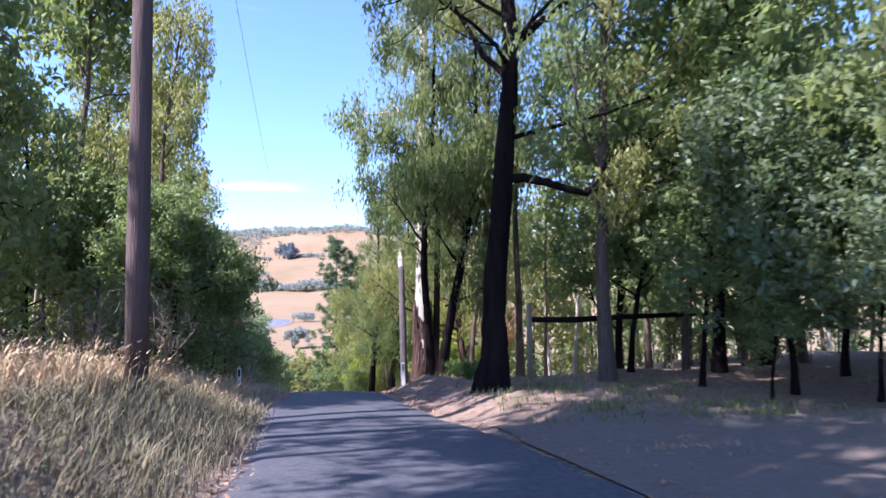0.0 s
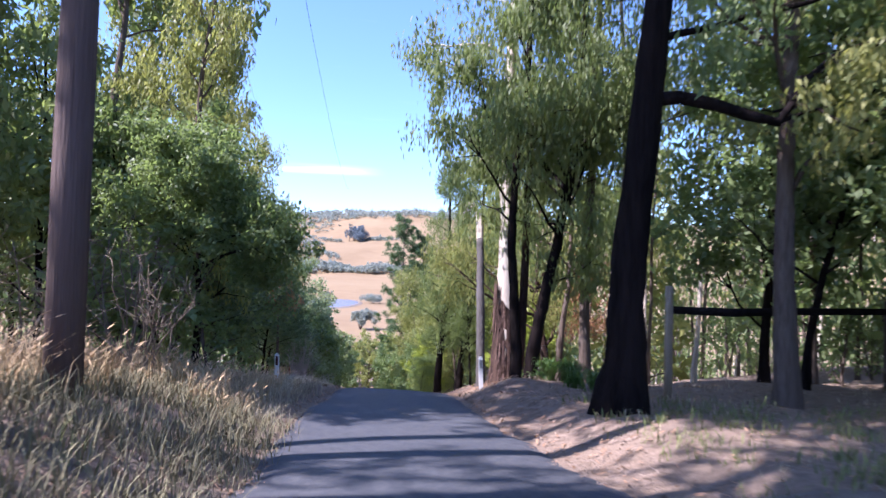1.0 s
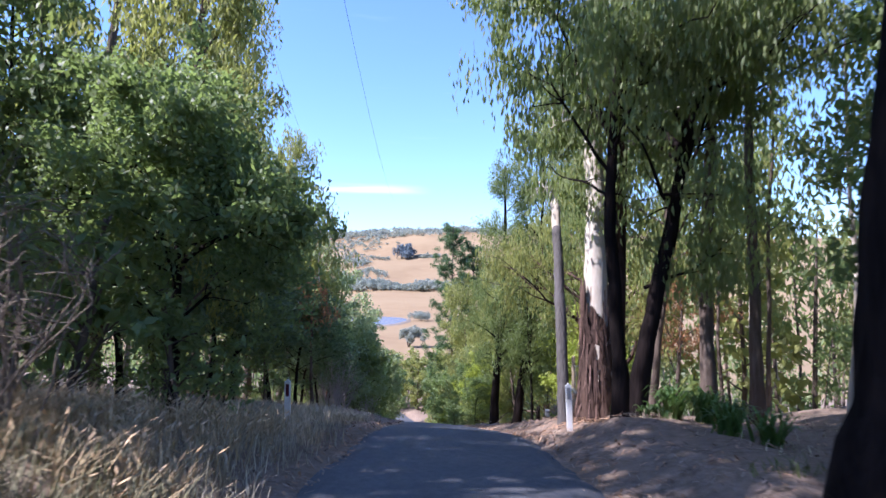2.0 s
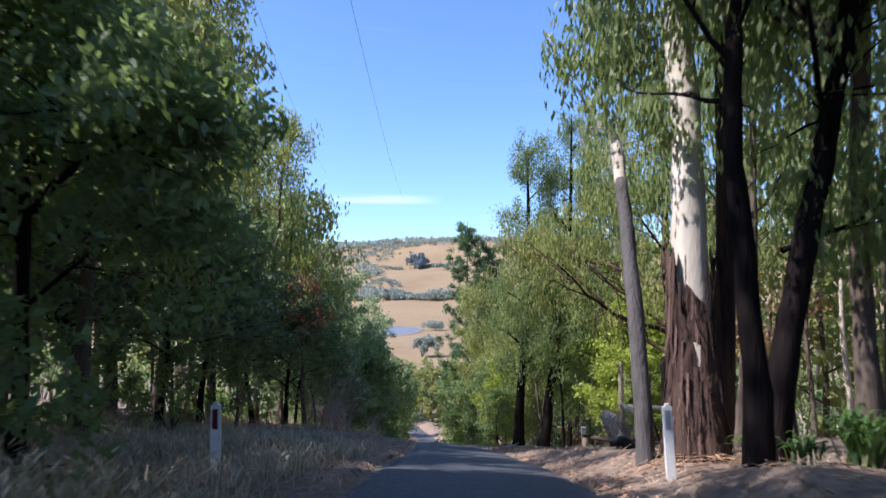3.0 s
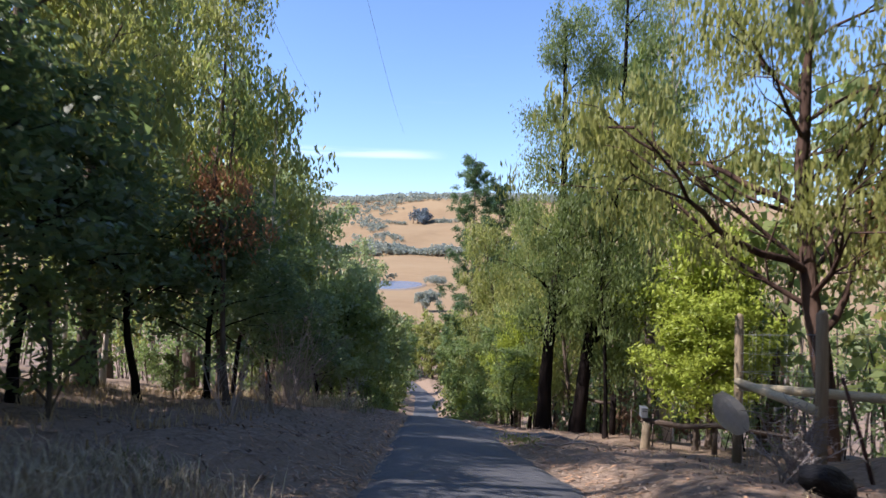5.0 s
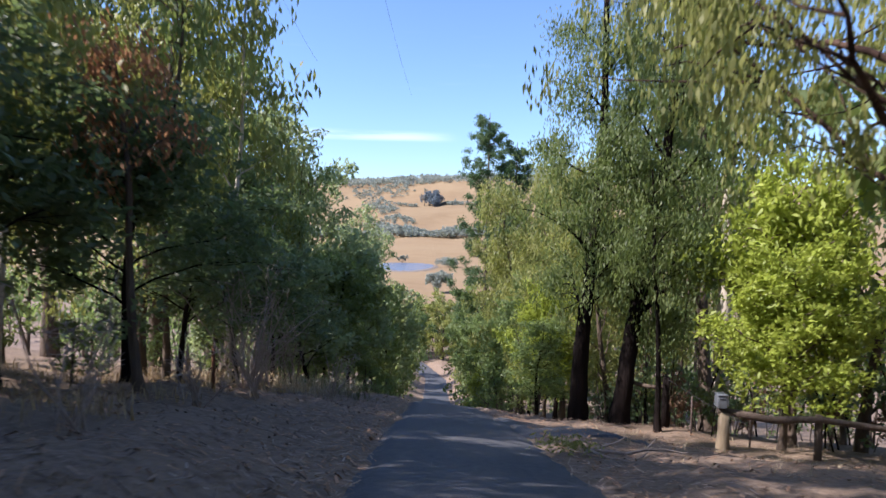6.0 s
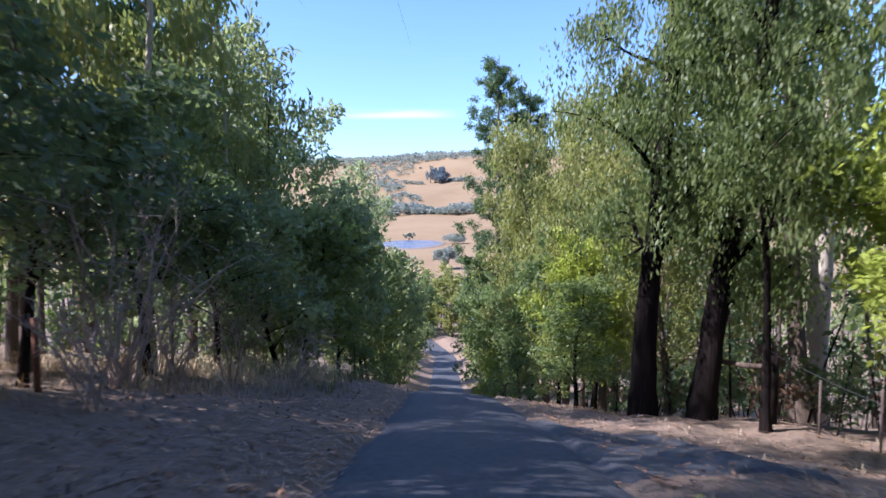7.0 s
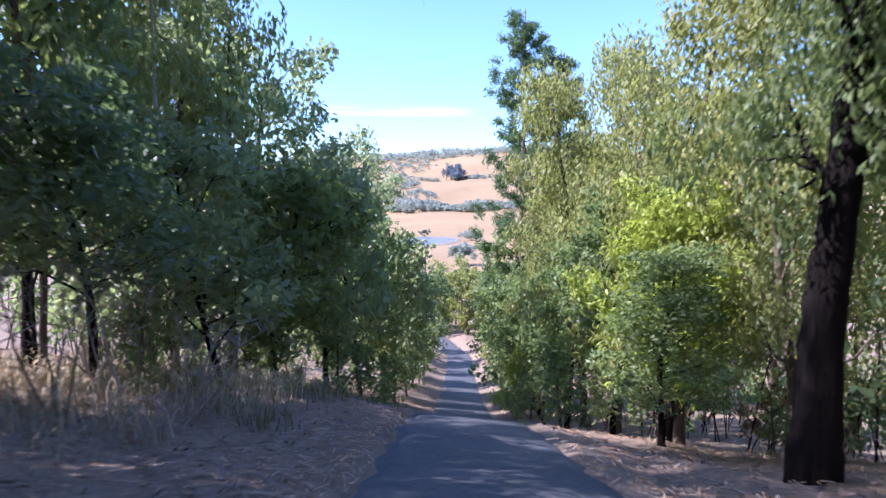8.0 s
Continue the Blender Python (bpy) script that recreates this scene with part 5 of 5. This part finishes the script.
for r0, r1 in zip(rows, rows[1:]):
    for c in range(4):
        bm.faces.new((r0[c], r0[c + 1], r1[c + 1], r1[c]))
bmesh.ops.solidify(bm, geom=bm.faces[:], thickness=0.02)
me = bpy.data.meshes.new("curved_sheet")
bm.to_mesh(me)
bm.free()
M_SHEET = material("weathered_pale_sheet", (0.60, 0.58, 0.55), (0.46, 0.44, 0.42), 8, 0.6, 0.2, 30)
me.materials.append(M_SHEET)
sheet = new("curved_sheet", me)
sheet.matrix_basis = pose(-2.99, 31.05, gz(-2.99, 31.05) + 0.62, 0, -33, -12) @ Matrix.Scale(0.56, 4)
tagged(sheet, "pale curved sheet leaning against the fence post", "sheet")

# dark bag at the fence foot
bm = bmesh.new()
bmesh.ops.create_icosphere(bm, subdivisions=3, radius=0.235)
for v in bm.verts:
    n3 = noise.noise(v.co * 5.0) * 0.12 + noise.noise(v.co * 12.0) * 0.06
    v.co = v.co * (1 + n3 * 3)
    v.co = Vector((v.co.x * 1.25, v.co.y * 0.95, v.co.z * 0.72))
for f in bm.faces:
    f.smooth = True
me = bpy.data.meshes.new("rubbish_bag")
bm.to_mesh(me)
bm.free()
me.materials.append(material("black_plastic", (0.014, 0.014, 0.017), (0.008, 0.008, 0.009), 10, 0.55, 0.8, 25, spec=0.15))
bag = new("rubbish_bag", me)
bag.matrix_basis = pose(-2.86, 27.3, gz(-2.86, 27.3) + 0.14, 0, 5, 30) @ Matrix.Scale(0.95, 4)
tagged(bag, "crumpled black plastic bag lying on the verge", "bag")
bare_shrub(-2.95, 28.0, 0.95, 231, 22, material("grey_twigs", (0.30, 0.27, 0.26), (0.17, 0.15, 0.15), 20, 0.9, 0.2, 60), "dense grey twiggy dead shrub at the fence foot")
stake = new("leaning_stake", rod("leaning_stake", [(0, 0, -0.2), (-0.2, -0.05, 0.55), (-0.42, -0.1, 1.25)], [0.026, 0.024, 0.02], material("dark_red_timber", (0.11, 0.055, 0.05), (0.06, 0.035, 0.03), 30, 0.85, 0.4, 60, stretch=(1, 1, 0.1)), 8, 0.05))
stake.matrix_basis = pose(-1.94, 28.7, gz(-1.94, 28.7))
tagged(stake, "thin dark red stake leaning in the fence gap", "stake")

# log fence with letter box
LX, LY = -4.2, 37.35
log_fence = empty("log_fence", LX, LY, gz(LX, LY), "old log fence with a stubby pale stump post", "fence")
child("stump_post", rod("stump_post", [(0, 0, -0.25), (0, 0, 0.05), (0.02, 0, 0.5), (0.03, 0.0, 0.80)], [0.15, 0.125, 0.10, 0.105], M_POST, 14, 0.14), log_fence, "pale split stump")
ends = [(-2.5, 37.55), (-0.5, 37.85)]
for x, y in ends:
    child("post", rod("post", np.array([(x, y, gz(x, y) - 0.2), (x, y, gz(x, y) + 0.85)]) - np.array([LX, LY, gz(LX, LY)]), [0.075, 0.07], M_BARK_GREY, 9, 0.08), log_fence)
lr = np.array([(LX - 0.1, LY, gz(LX, LY) + 0.83), (-3.3, 37.45, gz(-3.3, 37.45) + 0.80), (-2.5, 37.5, gz(-2.5, 37.5) + 0.78), (-0.4, 37.75, gz(-0.5, 37.85) + 0.75)]) - np.array([LX, LY, gz(LX, LY)])
child("rail", rod("rail", lr, [0.075, 0.07, 0.068, 0.06], M_BARK_GREY, 9, 0.12), log_fence, "rough log rail")
lb = empty("letter_box", LX - 0.05, LY - 0.02, gz(LX, LY) + 0.9, "small pale grey metal letter box on the log rail", "letter box", rz=10)
M_BOX = material("pale_grey_metal", (0.22, 0.235, 0.255), (0.16, 0.17, 0.19), 15, 0.4, 0.1, 40)
box = child("body", box_mesh("body", 0.17, 0.26, 0.24, M_BOX, 0.012), lb)
child("lid", box_mesh("lid", 0.19, 0.28, 0.02, M_BOX, 0.006, 0.242), lb)
child("slot", box_mesh("slot", 0.11, 0.006, 0.02, M_WIRE, 0.002, 0.17), box).location = (0, -0.132, 0)

GX, GY = -5.05, 41.3
gate_fence = empty("gate_fence", GX, GY, gz(GX, GY), "dark gate post with a sagging rail and wire", "fence")
go = np.array([GX, GY, gz(GX, GY)])
child("post", rod("post", [(0, 0, -0.3), (0, 0, 0.7), (0.02, 0, 1.32)], [0.10, 0.095, 0.09], M_BARK_DARK, 12, 0.06), gate_fence)
child("rail", rod("rail", [(0, 0.03, 1.05), (-0.4, 0.2, 1.0), (-0.85, 0.4, 1.02)], [0.05, 0.055, 0.05], M_BARK_GREY, 8, 0.1), gate_fence)
child("wire", rod("wire", [(0.02, 0, 1.28), (0.8, -1.2, 1.05), (1.6, -2.4, 0.92)], [0.006] * 3, M_WIRE, 6, 0), gate_fence)
for k, f in enumerate((0.35, 0.72, 1.0)):
    x, y = GX + 1.6 * f, GY - 2.4 * f
    g = gz(x, y) - go[2]
    child("stake", rod("stake", [(1.6 * f, -2.4 * f, g - 0.2), (1.6 * f, -2.4 * f, g + 0.95)], [0.022, 0.02], M_POLE, 6, 0.05), gate_fence)

rusty = new("rusty_stake", rod("rusty_stake", [(0, 0, -0.2), (0, 0, 0.75)], [0.035, 0.03], material("rusty_iron", (0.22, 0.09, 0.05), (0.11, 0.05, 0.03), 30, 0.8, 0.5, 60), 8, 0.05))
rusty.matrix_basis = pose(-13.0, 33.6, gz(-13.0, 33.6))
tagged(rusty, "short rusty iron stake on the bank", "stake")


# ---- strap-leaved plants, fallen branch ----
def strap_plant(x, y, h, n, seed, label):
    rng = np.random.RandomState(seed)
    soup = Soup()
    for k in range(n):
        a = rng.uniform(0, 6.28)
        d = np.array([math.cos(a), math.sin(a), 0])
        s_ = np.array([-math.sin(a), math.cos(a), 0]) * rng.uniform(0.012, 0.022)
        r, hh = rng.uniform(0.25, 0.75) * h, h * rng.uniform(0.6, 1.05)
        o = rng.normal(0, 0.06, 3) * np.array([1, 1, 0])
        pts_ = [o + d * r * t + np.array([0, 0, hh * (2.1 * t - 1.5 * t * t)]) for t in np.linspace(0, 1, 6)]
        wd = [1, 1.1, 1, 0.85, 0.6, 0.1]
        v = np.array([p + sg * s_ * w for p, w in zip(pts_, wd) for sg in (-1, 1)])
        soup.add(v, [[2 * i, 2 * i + 1, 2 * i + 3, 2 * i + 2] for i in range(5)])
    ob = new("strap_leaf_plant", soup.mesh("strap_leaf_plant", [M_STRAP]))
    ob.matrix_basis = pose(x, y, gz(x, y) - 0.02)
    return tagged(ob, label, "plant", "strap-leaved plants")


M_STRAP = leaf_material("strap_leaves", (0.035, 0.085, 0.025), (0.11, 0.19, 0.045), (0.15, 0.25, 0.05), 0.5)
for k, (x, y, h, n) in enumerate([(-0.85, 19.5, 0.7, 90), (-0.45, 18.9, 0.65, 90), (-0.35, 17.8, 0.6, 55), (0.0, 17.2, 0.6, 50), (-1.4, 20.9, 0.5, 40), (-1.1, 20.4, 0.45, 35), (0.2, 20.3, 0.6, 45)]):
    strap_plant(x, y, h, n, 300 + k, "clump of arching green strap leaves at the tree foot")

br = empty("fallen_branch", -6.45, 32.3, gz(-6.45, 32.3), "fallen leafy branch lying at the road edge", "branch")
rngb = np.random.RandomState(9)
soup = Soup()
for dirn, ln in (((1, 0.35, 0.06), 1.5), ((0.8, 0.9, 0.12), 0.9), ((1, -0.1, 0.05), 1.1)):
    line = polyline((0, 0, 0.06), dirn, ln, 6, rngb, 0.14)
    line[:, 2] = np.abs(line[:, 2]) + 0.03
    soup.add(*tube(line, np.linspace(0.025, 0.008, 7), 6))
    soup.add(*tube(polyline(line[3], (dirn[0], dirn[1] + 0.8, 0.4), 0.4, 4, rngb, 0.2), np.linspace(0.012, 0.004, 5), 5))
child("bough", soup.mesh("bough", [M_TWIG], True), br)
c = rngb.normal(0, 1, (200, 3)) * np.array([0.20, 0.12, 0.04]) + np.array([-0.25, 0, 0.12])
c[:, 2] = np.abs(c[:, 2])
v, q = leaves(c, rngb, 0.09, 0.026, 0.1)
child("foliage", mesh_from("foliage", v, q, [L_GUM_WARM]), br)


# ---- driveways ----
def apron(name, y0, y1, u0, u1, narrow, mat, label, lift=0.015):
    ys, ts = np.linspace(0, 1, 26), np.linspace(0, 1, 26)
    g_t, g_s = np.meshgrid(ts, ys)
    u = u0 + (u1 - u0) * g_t
    mid, half = (y0 + y1) / 2, (y1 - y0) / 2
    y = mid + (2 * g_s - 1) * half * (1 - narrow * g_t ** 0.6) + 0.12 * waves(u * 3, g_s * 9, 4, 3.0, 3) + 0.15 * (u - u0)
    x = line_x(y) + u
    z = ground_z(x, y) + lift - 0.08 * ((g_s < 0.02) | (g_s > 0.98))
    v = np.stack([x, y, z], -1).reshape(-1, 3)
    i, j = np.meshgrid(np.arange(25), np.arange(25), indexing="ij")
    f = np.stack([i * 26 + j, i * 26 + j + 1, (i + 1) * 26 + j + 1, (i + 1) * 26 + j], -1).reshape(-1, 4)
    tagged(new(name, mesh_from(name, v, f, [mat], True)), label, "driveway", "", "structure")


apron("gravel_driveway", 0.8, 11.2, 2.5, 16.0, 0.45, M_GRAVEL, "pale gravel driveway joining the road under the trees", 0.03)
apron("asphalt_apron", 33.6, 38.4, 1.15, 3.7, 0.45, M_ASPHALT, "short dark asphalt apron of a side drive", 0.03)


# ---- the valley: pond, field trees, hill woods ----
def far_point(y, u):
    x = on_line(y, u)
    return x, y, gz(x, y)


def far_clumps(name, items, seed, label, mat, category="woodland", leaf=(3.2, 1.8), n_leaf=70):
    """Rounded bushy trees seen far off: (x, y, height, width)."""
    rng = np.random.RandomState(seed)
    soup, vs = Soup(), []
    for x, y, h, w in items:
        z = gz(x, y)
        soup.add(*tube([(x, y, z - 1), (x, y, z + h * 0.6)], [h * 0.03, h * 0.015], 5))
        lob = rng.normal(0, 1, (8, 3)) * np.array([w * 0.24, w * 0.24, h * 0.16]) + np.array([x, y, z + h * 0.62])
        pk = lob[rng.randint(0, 8, n_leaf)]
        off = rng.normal(0, 1, (n_leaf, 3))
        off /= np.linalg.norm(off, axis=1)[:, None]
        c = pk + off * np.array([w * 0.2, w * 0.2, h * 0.2])
        c[:, 2] = np.clip(c[:, 2], z + h * 0.12, z + h * 1.05)
        vs.append(c)
    v, q = leaves(np.vstack(vs), rng, leaf[0], leaf[1], 0.2)
    wv, wf = np.vstack(soup.v), np.vstack(soup.f)
    me = mesh_from(name, np.vstack([wv, v]), np.vstack([wf, q + len(wv)]), [M_BARK_GREY, mat], False, np.concatenate([np.zeros(len(wf), int), np.ones(len(q), int)]))
    return tagged(new(name, me), label, category, "", "stuff")


rf = np.random.RandomState(77)
ridge, belt, patches, clump = [], [], [], []
for k in range(760):
    u = rf.uniform(-620, 480)
    y = rf.uniform(1790, 2130)
    ridge.append((on_line(y, u), y, rf.uniform(11, 19), rf.uniform(18, 32)))
for k in range(360):
    u = rf.uniform(-300, 240)
    y = 978 + rf.uniform(-20, 26) + 0.03 * u
    belt.append((on_line(y, u), y, rf.uniform(9, 17) * (0.75 + 0.25 * math.sin(u * 0.06)), rf.uniform(12, 20)))
for uc, yc, n, su, sy in ((45, 1495, 22, 20, 5), (-83, 1450, 14, 14, 5), (-132, 1350, 22, 16, 22), (-110, 1280, 16, 16, 22), (-95, 1180, 14, 16, 20), (-62, 1150, 8, 10, 8), (-105, 1060, 26, 18, 30), (-170, 1690, 70, 60, 45), (-150, 1500, 22, 25, 30), (40, 1480, 16, 14, 8)):
    for k in range(n):
        y = yc + rf.normal(0, sy)
        patches.append((on_line(y, uc + rf.normal(0, su)), y, rf.uniform(6, 11), rf.uniform(8, 14)))
for k in range(22):
    y = 1480 + rf.normal(0, 12)
    clump.append((on_line(y, -5 + rf.normal(0, 10)), y, rf.uniform(20, 38), rf.uniform(14, 20)))
# These far trees get the leaf colours with haze painted in.
far_clumps("ridge_woodland", ridge, 1, "woodland along the distant ridge, leaves tinted grey-green with haze", L_FAR, leaf=(6.5, 4.2), n_leaf=28)
far_clumps("tree_belt", belt, 2, "belt of trees across the valley pasture, leaves tinted grey-green with haze", L_FAR, leaf=(4.0, 2.6), n_leaf=44)
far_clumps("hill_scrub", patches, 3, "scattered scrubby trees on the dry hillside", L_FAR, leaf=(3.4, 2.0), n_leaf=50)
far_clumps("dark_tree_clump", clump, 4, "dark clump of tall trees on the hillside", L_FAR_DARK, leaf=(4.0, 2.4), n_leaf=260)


def field_tree(y, u, h, w, seed, label, kind="field_tree"):
    x, y, z = far_point(y, u)
    rng = np.random.RandomState(seed)
    soup, tips = Soup(), []
    for k in range(4):
        a = k * 1.57 + rng.uniform(-0.4, 0.4)
        line = polyline((0, 0, -0.4), (0.5 * math.cos(a), 0.5 * math.sin(a), 1), h * 0.7, 5, rng, 0.12)
        soup.add(*tube(line, np.linspace(h * 0.03, 0.05, 6), 6))
        for j in range(8):
            tips.append(line[-1] + rng.normal(0, 1, 3) * np.array([w * 0.22, w * 0.22, h * 0.13]))
    c = np.repeat(np.array(tips), 130, axis=0)
    off = rng.normal(0, 1, c.shape)
    off /= np.linalg.norm(off, axis=1)[:, None]
    c = c + off * rng.uniform(0.3, 1, (len(c), 1)) * w * 0.14
    v, q = leaves(c, rng, 0.9, 0.5, 0.3)
    ob = empty(kind, x, y, z, label, "tree")
    child("trunk", soup.mesh("trunk", [M_BARK_GREY], True), ob)
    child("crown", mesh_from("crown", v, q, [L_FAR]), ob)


field_tree(303, 0.0, 10.5, 13, 1, "lone bushy tree in the dry pasture, leaves tinted grey-green with haze")
field_tree(560, 12.0, 8.5, 20, 3, "bush beside the pond, leaves tinted grey-green with haze")
field_tree(612, -35.0, 8.0, 6, 4, "small tree on the far bank of the pond")

# pond: a flat sheet of water with an earth rim
px_, py_, pz_ = far_point(540, -29)
n_ = 64
th = np.linspace(0, 2 * math.pi, n_, endpoint=False)
rr = 1 + 0.10 * np.sin(2 * th + 1) + 0.06 * np.sin(3 * th)
zw = -33.3
water = np.stack([px_ + 24 * rr * np.cos(th) - 0.312 * 62 * np.sin(th), py_ + 62 * rr * np.sin(th), np.full(n_, zw)], 1)
me = bpy.data.meshes.new("pond")
me.from_pydata(water.tolist(), [], [list(range(n_))])
mw = bpy.data.materials.new("pond_water")
mw.use_nodes = True
bw = mw.node_tree.nodes["Principled BSDF"]
# Base colour raised towards blue to paint in part of the sky reflection.
bw.inputs["Base Color"].default_value, bw.inputs["Roughness"].default_value = (0.13, 0.16, 0.23, 1), 0.2
wv_ = mw.node_tree.nodes.new("ShaderNodeTexNoise")
wv_.inputs["Scale"].default_value = 0.6
wb_ = mw.node_tree.nodes.new("ShaderNodeBump")
wb_.inputs["Strength"].default_value = 0.05
mw.node_tree.links.new(wv_.outputs["Fac"], wb_.inputs["Height"])
mw.node_tree.links.new(wb_.outputs[0], bw.inputs["Normal"])
me.materials.append(mw)
tagged(new("pond", me), "small blue farm pond in the dry pasture", "pond", "", "structure")
rim = []
for k, (s_, dz) in enumerate(((0.98, -0.5), (1.01, 0.12), (1.06, 0.15), (1.15, -0.6))):
    rim.append(np.stack([px_ + 24 * rr * s_ * np.cos(th) - 0.312 * 62 * s_ * np.sin(th), py_ + 62 * rr * s_ * np.sin(th), np.full(n_, zw + dz)], 1))
rv = np.vstack(rim)
i, j = np.meshgrid(np.arange(3), np.arange(n_), indexing="ij")
rfc = np.stack([i * n_ + j, i * n_ + (j + 1) % n_, (i + 1) * n_ + (j + 1) % n_, (i + 1) * n_ + j], -1).reshape(-1, 4)
tagged(new("pond_bank", mesh_from("pond_bank", rv, rfc, [M_GRAVEL], True)), "low bare earth bank round the pond", "bank", "", "structure")
